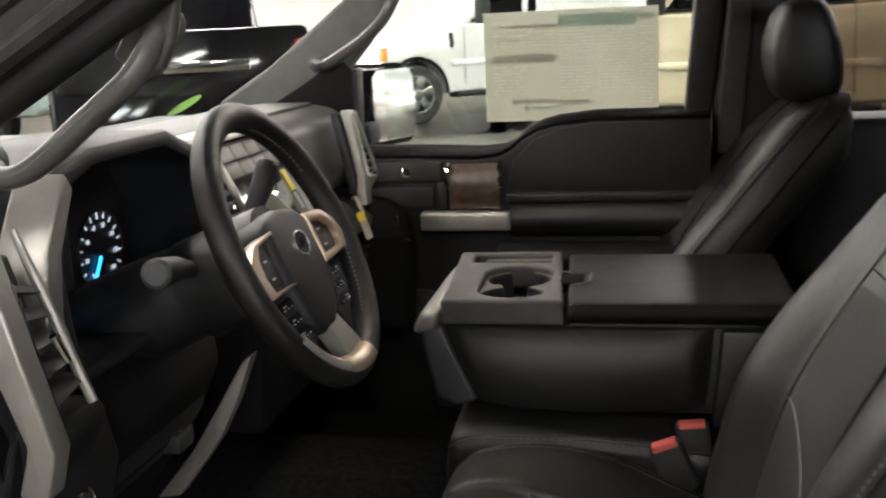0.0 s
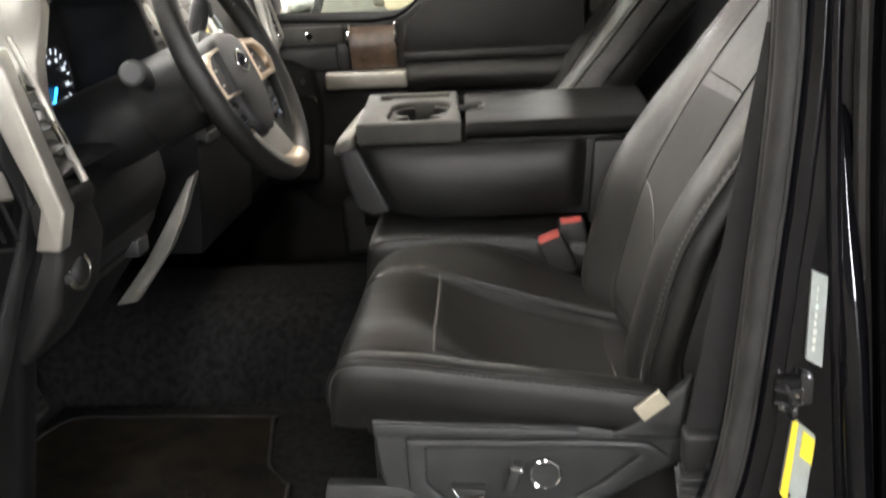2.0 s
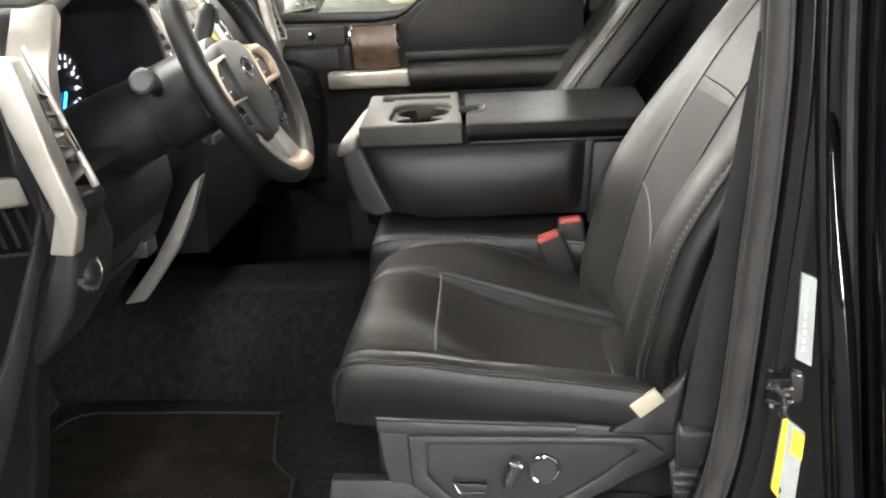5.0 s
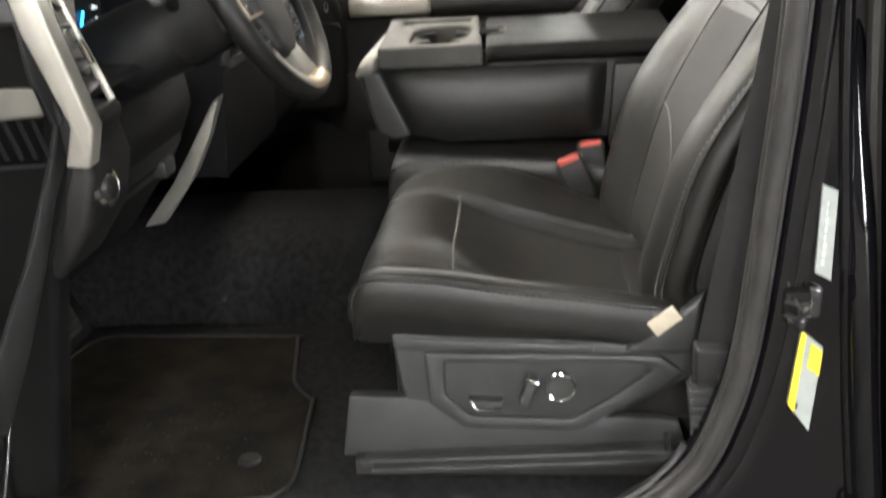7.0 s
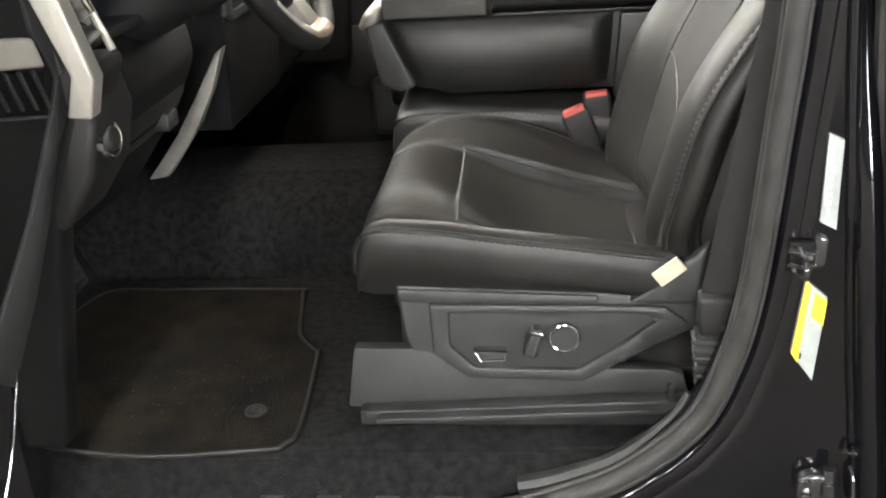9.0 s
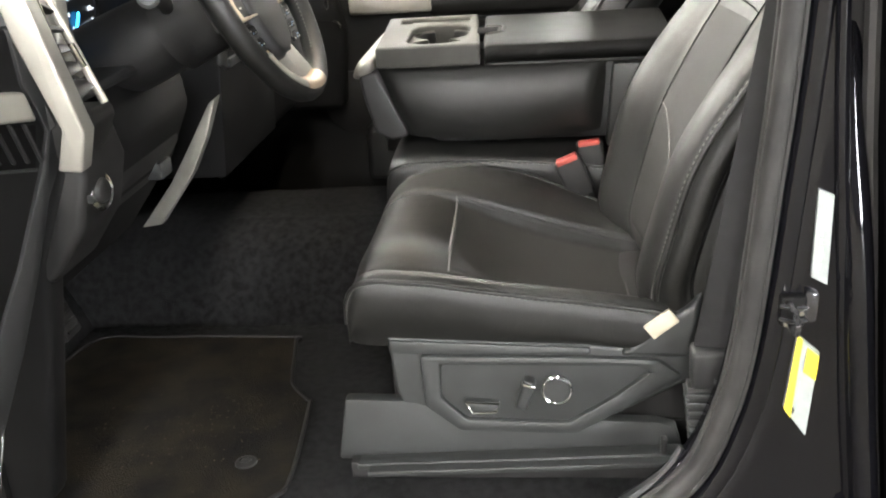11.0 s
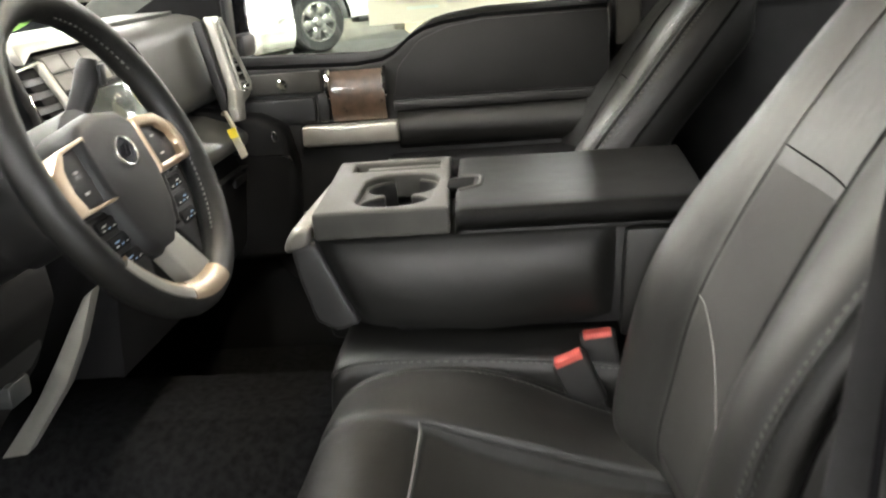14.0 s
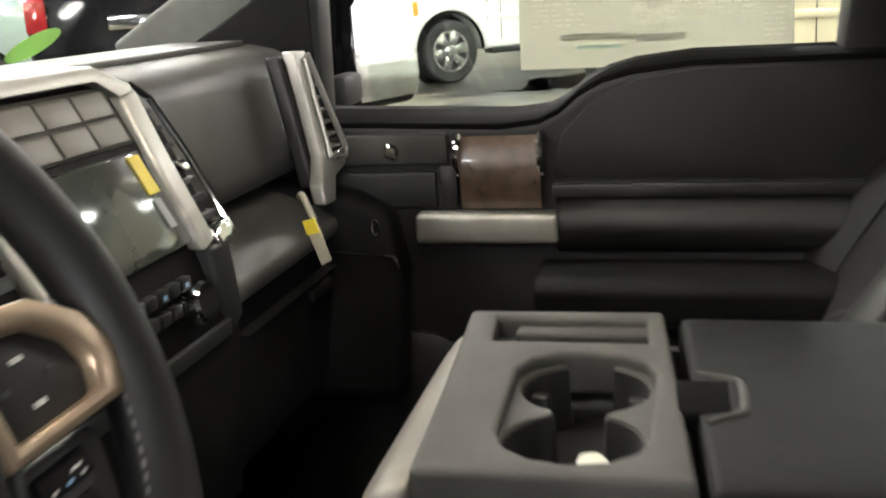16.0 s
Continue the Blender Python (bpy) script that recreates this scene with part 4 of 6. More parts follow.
part("lower_trim", prism([(-0.115, 1.045), (-0.10, 1.056), (-0.128, 0.985), (-0.16, 0.925), (-0.233, 0.831), (-0.271, 0.826), (-0.205, 0.905), (-0.165, 0.965)], "y", -0.342, -0.315, 0.003), SILVER, dash, "satin silver lower dash trim strip")
swp = part("switch_panel", prism([(-0.30, 1.14), (-0.115, 1.135), (-0.10, 1.07), (-0.118, 1.0), (-0.17, 0.93), (-0.30, 0.93)], "y", -0.845, -0.715, 0.012, 3), DARK, dash)
kn = part("light_switch", lathe([(0.021, 0), (0.021, 0.004), (0.017, 0.006), (0.015, 0.011), (0.012, 0.013)], (-0.110, -0.800, 1.042), (0.95, -0.1, 0.1), 24), DARK, swp)
part("switch_ring", lathe([(0.0265, 0.0), (0.0265, 0.004), (0.0235, 0.008), (0.0215, 0.0055)], (-0.110, -0.800, 1.042), (0.95, -0.1, 0.1), 28), CHROME, swp)
part("dimmer", rbox(-0.108, -0.0985, -0.836, -0.832, 1.036, 1.046, 0.001), GREYPLASTIC, swp)
part("side_cap", prism([(-0.32, 1.32), (-0.145, 1.30), (-0.125, 1.20), (-0.12, 1.075), (-0.17, 0.96), (-0.20, 0.80), (-0.24, 0.60), (-0.40, 0.60), (-0.40, 1.30)], "y", -0.848, -0.80, 0.012, 3), KICK, dash)
ob2 = part("connector_bracket", rbox(-0.23, -0.17, -0.45, -0.40, 0.945, 0.975, 0.006), GREYPLASTIC, dash)

# pedals
for nm, y0, y1, z0, z1 in (("brake_pedal", -0.50, -0.39, 0.70, 0.77), ("accelerator_pedal", -0.34, -0.28, 0.60, 0.78), ("parking_brake_pedal", -0.76, -0.70, 0.69, 0.75)):
    t = thing(nm, (-0.46, (y0 + y1) / 2, z0), "black rubber faced foot pedal", "pedal", "foot pedals")
    m = Matrix.Translation((-0.46, 0, z0)) @ Matrix.Rotation(radians(-20), 4, "Y") @ Matrix.Translation((0.46, 0, -z0))
    pad = part("pad", rbox(-0.475, -0.455, y0, y1, z0, z1, 0.006, 2, m), RUBBER, t)
    for k in range(4):
        part("rib", rbox(-0.456, -0.451, y0 + 0.008, y1 - 0.008, z0 + 0.01 + 0.016 * k, z0 + 0.016 + 0.016 * k, 0.001, 2, m), RUBBER, pad)
    part("arm", tube([(-0.48, (y0 + y1) / 2, z1 - 0.02), (-0.55, (y0 + y1) / 2, z1 + 0.06), (-0.60, (y0 + y1) / 2, z1 + 0.2)], 0.010), DARK, t)


# ---- steering wheel ----
wheel = thing("steering_wheel", (0.0, -0.485, 1.237), "black leather steering wheel with satin silver spokes", "steering wheel")
TILT_W = 0.4284
WM = Matrix(((0, -math.sin(TILT_W), math.cos(TILT_W), 0.0360), (1, 0, 0, -0.5052), (0, math.cos(TILT_W), math.sin(TILT_W), 1.2539), (0, 0, 0, 1)))


def w(u, v, n=0.0):
    return WM @ Vector((u, v, n))


R = 0.1694
rim_pts = [w(R * math.sin(a), R * math.cos(a)) for a in np.linspace(0, math.tau, 72, False)]
rim = part("rim", tube(rim_pts, 0.0165, 14, closed=True, flat=1.12), LEATHER, wheel, "black stitched leather rim")
for s in (-1, 1):
    for a0, a1 in ((0.25, 1.05), (1.85, 2.5)):
        pts = [w((R - 0.0165) * math.sin(s * a), (R - 0.0165) * math.cos(s * a), 0.004) for a in np.linspace(a0, a1, 30)]
        part("stitching", dashes(pts, 0.0014), STITCH, rim)
hub_o = [(-0.076, 0.026), (-0.055, 0.043), (-0.01, 0.048), (0.04, 0.041), (0.064, 0.026), (0.061, -0.035), (0.046, -0.072), (0.026, -0.096), (-0.004, -0.112), (-0.044, -0.112), (-0.066, -0.094), (-0.078, -0.04)]
hub = part("hub_pad", prism(hub_o, "z", -0.05, 0.008, 0.014, 5, WM), PLASTIC, wheel, "charcoal hub pad")
def oval(rx, ry):
    return [(0.001 + rx * math.cos(a), -0.004 + ry * math.sin(a)) for a in np.linspace(0, math.tau, 32, False)]


em = part("emblem", ring(oval(0.0235, 0.0172), oval(0.0198, 0.0138), "z", 0.002, 0.0115, 0.0012, WM), CHROME, hub, "plain oval chrome emblem")
part("emblem_field", prism(oval(0.0200, 0.0140), "z", 0.002, 0.0098, 0.0, 1, WM), EMBLEM, em)
for du in (-0.010, -0.002, 0.006):
    part("emblem_mark", tube([w(0.001 + du - 0.003, -0.010, 0.0102), w(0.001 + du + 0.002, -0.002, 0.0106), w(0.001 + du + 0.005, 0.003, 0.0102)], 0.0009, 6), CHROME, em)
part("column_boss", tube([w(0, 0, -0.02), w(0, 0, -0.14)], [0.06, 0.065], 20), DARK, wheel)
for s in (-1, 1):
    def q(pts):
        return [(s * p, v) for p, v in pts]
    sp = part("spoke", ring(q([(0.060, 0.027), (0.117, 0.022), (0.147, 0.005), (0.157, -0.018), (0.147, -0.041), (0.056, -0.042)]), q([(0.068, 0.014), (0.110, 0.009), (0.129, -0.003), (0.136, -0.018), (0.129, -0.032), (0.066, -0.033)] if s > 0 else [(0.063, 0.023), (0.110, 0.018), (0.125, 0.004), (0.130, -0.018), (0.123, -0.037), (0.059, -0.039)]), "z", -0.014, 0.008, 0.004, WM), WARMLIT, wheel, "satin spoke bezel with the lamp's warmth in its colour")
    pad = part("switch_pad", prism(q([(0.062, 0.022), (0.110, 0.017), (0.130, 0.002), (0.137, -0.018), (0.130, -0.035), (0.060, -0.038)]), "z", -0.014, 0.000, 0.003, 2, WM), DARK, sp)
    for du, dv in ((0, 0.011), (0, -0.011), (0.017, 0), (-0.017, 0)):
        part("switch_mark", rbox(s * 0.097 + du - 0.004, s * 0.097 + du + 0.004, -0.012 + dv - 0.0012, -0.012 + dv + 0.0012, -0.0005, 0.0012, 0, 2, WM), INK if du == 0 else GREYPLASTIC, pad)
    arm = part("spoke_arm", prism(q([(0.128, 0.004), (0.165, 0.020), (0.168, -0.040), (0.130, -0.044)]), "z", -0.022, -0.008, 0.004, 2, WM), DARK, wheel)
    lower = part("switch_block", prism(q([(0.056, -0.044), (0.132, -0.046), (0.122, -0.082), (0.090, -0.112), (0.066, -0.140), (0.044, -0.104), (0.030, -0.096)]), "z", -0.030, -0.006, 0.004, 2, WM), DARK, wheel)
    for k in range(3):
        b = part("switch_button", rbox(s * (0.092 - 0.006 * k) - 0.020, s * (0.092 - 0.006 * k) + 0.020, -0.064 - 0.019 * k, -0.050 - 0.019 * k, -0.008, -0.003, 0.003, 2, WM), KICK, lower)
        part("switch_mark", rbox(s * (0.100 - 0.006 * k) - 0.004, s * (0.100 - 0.006 * k) + 0.004, -0.0575 - 0.019 * k, -0.056 - 0.019 * k, -0.0035, -0.0025, 0, 2, WM), BLUELED if k else INK, b)
        for du in (-0.012, 0.0, 0.011):
            part("switch_mark", rbox(s * (0.092 - 0.006 * k) + du - 0.002, s * (0.092 - 0.006 * k) + du + 0.002, -0.0615 - 0.019 * k, -0.0600 - 0.019 * k, -0.0035, -0.0025, 0, 2, WM), INK if du else BLUELED, b)
    part("hub_edge", tube([w(s * p, v, 0.002) for p, v in ((0.062, -0.040), (0.052, -0.062), (0.044, -0.078), (0.030, -0.094))], 0.0035, 8), DARK, wheel)
part("lower_spoke", prism([(0.004, -0.090), (-0.034, -0.104), (-0.013, -0.151), (0.045, -0.151)], "z", -0.016, 0.005, 0.0025, 3, WM), SILVER, wheel, "satin silver lower spoke")


def rim_band(a0, a1, f0, f1, rr=0.0193):
    """Shell laid on the rim: a0..a1 along the rim from its foot, f0..f1 degrees round its section."""
    bm = bmesh.new()
    arc, fs = np.linspace(a0, a1, 18), np.radians(np.linspace(f0, f1, 9))
    rows = [[[bm.verts.new(w((R + q * math.cos(f)) * math.sin(a), -(R + q * math.cos(f)) * math.cos(a), q * math.sin(f))) for f in fs] for a in arc] for q in (rr, rr - 0.004)]
    for k, g in enumerate(rows):
        for a, b in zip(g, g[1:]):
            for x in range(len(fs) - 1):
                bm.faces.new([a[x], a[x + 1], b[x + 1], b[x]][:: 1 if k else -1])
    o, n = rows
    for k in (0, -1):
        for x in range(len(fs) - 1):
            bm.faces.new((o[k][x], o[k][x + 1], n[k][x + 1], n[k][x]))
        for x in range(len(arc) - 1):
            bm.faces.new((o[x][k], o[x + 1][k], n[x + 1][k], n[x][k]))
    bmesh.ops.recalc_face_normals(bm, faces=bm.faces)
    for f in bm.faces:
        f.smooth = True
    return bm


# Foot bezel and inlay carry the warm lamp reflection as colour.
part("lower_bezel", rim_band(-0.34, 0.20, 72, 172), WARMLIT, wheel, "satin bezel at the rim's foot, warm light in its colour")
part("lower_bezel", rim_band(-0.98, -0.35, 76, 108), SILVER, wheel, "satin silver bezel on the rim")
part("lower_inlay", rim_band(-0.98, -0.35, 109, 128), WARMLIT, wheel)
# column, stalk and gear lever
col = thing("steering_column", (-0.15, -0.485, 1.15), "black steering column shroud with stalk and gear lever", "steering column")
part("shroud", Loft([[(x, -0.485 + 0.062 * k * math.cos(a), zc + 0.055 * k * math.sin(a)) for a in np.linspace(0, math.tau, 12, False)] for x, zc, k in ((-0.06, 1.205, 0.9), (-0.10, 1.19, 1.15), (-0.17, 1.165, 1.25), (-0.26, 1.13, 1.25))], True).grid(24, 12), DARK, col)
st = part("turn_stalk", tube([(-0.085, -0.53, 1.225), (-0.06, -0.60, 1.245), (-0.04, -0.67, 1.262), (-0.026, -0.735, 1.272)], [0.009, 0.010, 0.013, 0.0165], 16), DARK, col)
part("stalk_cap", lathe([(0.0165, 0), (0.016, 0.006), (0.012, 0.009)], (-0.026, -0.735, 1.272), (0.2, -0.97, 0.15), 20), GREYPLASTIC, col)
lev = part("gear_lever", tube(curve([(-0.09, -0.43, 1.22), (-0.075, -0.38, 1.255), (-0.06, -0.35, 1.30), (-0.055, -0.335, 1.335)], 14), [0.008] * 5 + [0.010, 0.013, 0.015, 0.016, 0.016, 0.016, 0.016, 0.015, 0.012], 12, flat=0.8), DARK, col)
part("lever_button", rbox(-0.043, -0.038, -0.345, -0.330, 1.305, 1.33, 0.002), GREYPLASTIC, lev)


# ---- front seats ----
BACK = [(0.80, 0.540), (0.845, 0.533), (0.917, 0.549), (1.016, 0.579), (1.102, 0.628), (1.20, 0.702), (1.28, 0.762), (1.345, 0.815), (1.385, 0.865), (1.40, 0.915)]
WIDE = [0.225, 0.235, 0.245, 0.25, 0.25, 0.24, 0.225, 0.205, 0.17, 0.12]


def seat(y, dx, label, buckle_side, drop=0.0, rest=0.0):
    t = thing("front_seat", (0.4 + dx, y, 0.565), label, "car seat", "front seats")
    # cushion: near bolster roll, dished insert, higher inner bolster
    g = 1 if buckle_side > 0 else -1
    XS = [0.166, 0.170, 0.185, 0.212, 0.248, 0.29, 0.325, 0.375, 0.435, 0.50, 0.57, 0.66]
    NEAR = [0.800, 0.835, 0.861, 0.870, 0.868, 0.864, 0.858, 0.850, 0.842, 0.833, 0.822, 0.806]
    MID = [0.800, 0.838, 0.868, 0.884, 0.887, 0.876, 0.858, 0.834, 0.812, 0.793, 0.777, 0.768]
    RIDGE = [0.800, 0.838, 0.868, 0.885, 0.891, 0.889, 0.882, 0.867, 0.848, 0.828, 0.808, 0.788]
    FAR = [0.798, 0.832, 0.858, 0.876, 0.887, 0.892, 0.892, 0.886, 0.868, 0.838, 0.812, 0.796]
    EDGE = [0.90, 0.935, 0.975, 0.995, 1.0, 1.0, 1.0, 1.0, 1.0, 1.0, 1.0, 0.985]
    secs = []
    for x, zn, zm, zr, zf, k in zip(XS, NEAR, MID, RIDGE, FAR, EDGE):
        roll = max(0.0, min(1.0, (x - 0.16) / 0.06))
        prof = [(-0.222, 0.766), (-0.239, zn - 0.055), (-0.2415, zn - 0.022), (-0.236, zn - 0.004), (-0.231, zn), (-0.222, zn + 0.0075 * roll), (-0.208, zn + 0.0075 * roll), (-0.196, zn - 0.002 * roll), (-0.182, 0.45 * zn + 0.55 * zm - 0.004 * roll), (-0.14, zm + 0.003), (-0.07, zm + 0.001), (0.0, zm), (0.055, zm + 0.001), (0.086, 0.85 * zm + 0.15 * zr), (0.093, zr - 0.004), (0.104, zr + 0.003), (0.145, 0.6 * zr + 0.4 * zf + 0.006), (0.19, 0.25 * zr + 0.75 * zf + 0.006), (0.221, zf + 0.002), (0.236, zf - 0.012), (0.240, zf - 0.04), (0.224, 0.766)]
        secs.append([(x + dx - 0.030 * a * (1 if 0.25 < x < 0.6 else 0.4), y + g * a * k, max(0.766, z)) for a, z in prof])
    L = Loft(secs)
    cushion = part("cushion", L.grid(105, 60), LEATHER, t, "black leather seat cushion", 60)
    sgn = 1 if L.normal(0.5, 0.5).z > 0 else -1
    at_x = lambda x: float(np.interp(x, XS, np.linspace(0, 1, len(XS))))
    cu = lambda i: i / 21
    part("cushion_insert", L.grid(26, 26, cu(8.2), cu(13.6), at_x(0.308), at_x(0.575), 0.0016 * sgn, False), INSERT, cushion, "perforated leather cushion insert")
    for i, side in ((3.55, -1), (18.4, 1)):
        line = [(cu(i + 0.4 * side), at_x(0.166)), (cu(i), at_x(0.205)), (cu(i), at_x(0.30)), (cu(i), at_x(0.43)), (cu(i), at_x(0.57)), (cu(i), at_x(0.65))]
        part("cushion_piping", tube(L.seam(line, 0.0016 * sgn, n=60), 0.0036, 8), LEATHER, cushion)
        part("cushion_groove", tube(L.seam([(u - 0.016 * side, v) for u, v in line], 0.0002 * sgn, n=60), 0.0017, 6), CREASE, cushion)
        part("stitching", dashes(L.seam([(u + 0.022 * side, v) for u, v in line], 0.0006 * sgn, n=170)), STITCH, cushion)
        part("stitching", dashes(L.seam([(u - 0.030 * side, v) for u, v in line], 0.0006 * sgn, n=170)), STITCH, cushion)
    part("bolster_crease", tube(L.seam([(cu(7.4), at_x(0.20)), (cu(7.35), at_x(0.29)), (cu(7.4), at_x(0.43)), (cu(7.6), at_x(0.57)), (cu(8.0), at_x(0.65))], 0.0002 * sgn), 0.0024, 6), CREASE, cushion)
    part("insert_piping", tube(L.seam([(cu(8.0), at_x(0.308)), (cu(10), at_x(0.306)), (cu(12), at_x(0.305)), (cu(13.9), at_x(0.304))], 0.0014 * sgn), [0.0011 + 0.0013 * math.sin(math.pi * k / 39) ** 0.5 for k in range(40)], 6), STITCH, cushion, "pale grey welt")
    part("insert_piping", tube(L.seam([(cu(13.75), at_x(0.308)), (cu(13.75), at_x(0.42)), (cu(13.75), at_x(0.52)), (cu(13.75), at_x(0.63))], 0.0004 * sgn), 0.0016, 6), LEATHER, cushion)
    part("insert_piping", tube(L.seam([(cu(8.1), at_x(0.578)), (cu(9.0), at_x(0.571)), (cu(9.9), at_x(0.567)), (cu(11.5), at_x(0.568))], 0.0012 * sgn), [0.0022 - 0.00004 * k for k in range(40)], 6), STITCH, cushion, "pale grey welt")
    # backrest: set slightly askew, flatter towards the shoulders
    secs = []
    for (z, f), wd in zip(BACK, WIDE):
        z = z - drop * max(0, z - 0.8) / 0.6
        k = wd / 0.25
        deep = float(np.interp(z, [0.80, 0.95, 1.05, 1.12, 1.18, 1.30], [0.9, 1.0, 0.95, 0.75, 0.45, 0.30]))
        prof = [(-0.10, 0.175), (-0.20, 0.165), (-0.240, 0.13), (-0.250, 0.095), (-0.248, 0.074), (-0.2385, 0.060), (-0.247, 0.046), (-0.244, 0.032), (-0.233, 0.021), (-0.227, 0.009), (-0.205, 0.0), (-0.175, 0.001), (-0.145, 0.012), (-0.115, 0.031), (-0.090, 0.042), (-0.05, 0.044), (0.0, 0.045), (0.055, 0.044), (0.098, 0.041), (0.125, 0.024), (0.155, 0.006), (0.185, 0.0), (0.215, 0.008), (0.234, 0.026), (0.246, 0.07), (0.238, 0.13), (0.20, 0.165), (0.10, 0.175)]
        skew = (0.022, 0.11) if g > 0 else (0.0, 0.0)
        secs.append([(f + dx + skew[0] - skew[1] * a + min(b * deep if abs(a) < 0.16 and b < 0.06 else b, max(0.012 + 0.1 * b, 0.93 - f)), y + g * a * k, z) for a, b in prof])
    B = Loft(secs, True)
    ub = lambda i: i / 28
    sb = 1 if B.normal(ub(16), 0.5).x < 0 else -1
    back = part("backrest", B.grid(140, 60), LEATHER, t, "black leather backrest with side bolsters", 60)
    part("backrest_insert", B.grid(24, 26, ub(14.1), ub(17.9), 0.08, 0.53, 0.0016 * sb, False), INSERT, back, "perforated leather backrest insert")
    for i in (14.0, 18.0):
        part("backrest_seam", tube(B.seam([(ub(i), 0.06), (ub(i), 0.3), (ub(i), 0.6), (ub(i), 0.85)], 0.0004 * sb), 0.0019, 6), CREASE if i < 15 else LEATHER, back)
    for i, s, wide in ((8.15, 1, 5.0), (23.0, -1, 24.3)):
        line = [(ub(i + 0.6 * s), 0.015), (ub(i), 0.10), (ub(i), 0.3), (ub(i), 0.55), (ub(i), 0.8), (ub(i + 0.3 * s), 0.9)]
        part("backrest_piping", tube(B.seam(line, 0.0014 * sb, n=70), 0.0042, 8), LEATHER, back)
        part("backrest_groove", tube(B.seam([(a + 0.007 * s, b) for a, b in line], 0.0004 * sb, n=70), 0.0018, 6), CREASE, back)
        part("stitching", dashes(B.seam([(a + 0.016 * s, b) for a, b in line], 0.0010 * sb, n=240), 0.0009), STITCH, back)
        part("stitching", dashes(B.seam([(a - 0.010 * s, b) for a, b in line], 0.0014 * sb, n=240), 0.0011), STITCH, back)
        part("side_seam", tube(B.seam([(ub(wide - 0.5 * s), 0.08), (ub(wide), 0.2), (ub(wide), 0.5), (ub(wide), 0.8)], 0.0004 * sb), 0.0026, 6), CREASE, back)
    part("backrest_seam", tube(B.seam([(ub(13.8), 0.535), (ub(15), 0.541), (ub(17), 0.545), (ub(18), 0.547)], 0.0002 * sb), [0.0003 + 0.0009 * math.sin(math.pi * k / 39) ** 0.7 for k in range(40)], 8), CREASE, back)
    part("insert_seam", tube(B.seam([(ub(17.9), 0.345), (ub(17.0), 0.335), (ub(15.6), 0.295), (ub(14.4), 0.245)], 0.0018 * sb), 0.0012, 6), STITCH, back)
    if g > 0:
        part("trim_stud", lathe([(0.0055, 0), (0.005, 0.004), (0.002, 0.006)], (0.577, -0.262, 0.806), (-0.6, -0.6, 0.5), 12), STITCH, back)
    # head restraint
    hs = []
    for z, x0, x1, wd in ((1.405, 0.80, 0.86, 0.06), (1.412, 0.768, 0.875, 0.105), (1.44, 0.752, 0.888, 0.125), (1.50, 0.742, 0.885, 0.132), (1.56, 0.752, 0.868, 0.128), (1.595, 0.772, 0.85, 0.11), (1.605, 0.80, 0.83, 0.07)):
        xm, h = (x0 + x1) / 2, (x1 - x0) / 2
        z = z - 0.022 - drop * 1.0
        wd *= 1.0 if g > 0 else 0.88
        hs.append([(xm + dx + rest + h * math.copysign(abs(math.cos(a)) ** 0.55, math.cos(a)), y + wd * math.copysign(abs(math.sin(a)) ** 0.5, math.sin(a)), z) for a in np.linspace(0, math.tau, 20, False)])
    H = Loft(hs, True)
    hr = part("head_restraint", H.grid(40, 24), LEATHER, t, "black leather head restraint")
    part("restraint_seam", tube([H.at(0.37, v) for v in np.linspace(0.1, 0.9, 20)], 0.0015, 5), LEATHER, hr)
    for s in (-0.055, 0.055):
        part("post", tube([(0.835 + dx + rest, y + s, 1.33 - drop), (0.83 + dx + rest, y + s, 1.41 - drop)], 0.006, 10), CHROME, hr)
        part("post_sleeve", lathe([(0.013, 0), (0.013, 0.008), (0.009, 0.012)], (0.835 + dx + rest, y + s, 1.366 - drop), (0, 0, 1), 14), DARK, hr)
    # base, outer side shield and switches
    so = -1 if buckle_side > 0 else 1
    ys = y + so * 0.222
    def yy(d):
        return ys + so * d
    shield = [(0.225, 0.785), (0.30, 0.779), (0.51, 0.768), (0.555, 0.762), (0.60, 0.795), (0.645, 0.828), (0.675, 0.85), (0.675, 0.72), (0.632, 0.705), (0.55, 0.66), (0.475, 0.624), (0.34, 0.618), (0.305, 0.622), (0.278, 0.633), (0.256, 0.650), (0.242, 0.672), (0.233, 0.70)]
    sh = part("side_shield", prism([(p + dx, q) for p, q in shield], "y", min(yy(-0.03), yy(0.008)), max(yy(-0.03), yy(0.008)), 0.006, 3), GREYPLASTIC, t, "charcoal moulded seat side shield")
    o = [(0.272, 0.757), (0.515, 0.752), (0.60, 0.748), (0.634, 0.722), (0.560, 0.672), (0.487, 0.630), (0.322, 0.636), (0.274, 0.676)]
    i = [(0.300, 0.742), (0.515, 0.738), (0.572, 0.737), (0.590, 0.728), (0.540, 0.690), (0.478, 0.650), (0.333, 0.655), (0.298, 0.690)]
    part("shield_frame", ring([(p + dx, q) for p, q in o], [(p + dx, q) for p, q in i], "y", min(yy(0), yy(0.017)), max(yy(0), yy(0.017)), 0.0085), GREYPLASTIC, sh)
    part("shield_step", prism([(p + dx, q) for p, q in [(0.228, 0.760), (0.272, 0.757), (0.51, 0.752), (0.51, 0.765), (0.30, 0.776), (0.228, 0.780)]], "y", min(yy(0), yy(0.013)), max(yy(0), yy(0.013)), 0.005), GREYPLASTIC, sh)
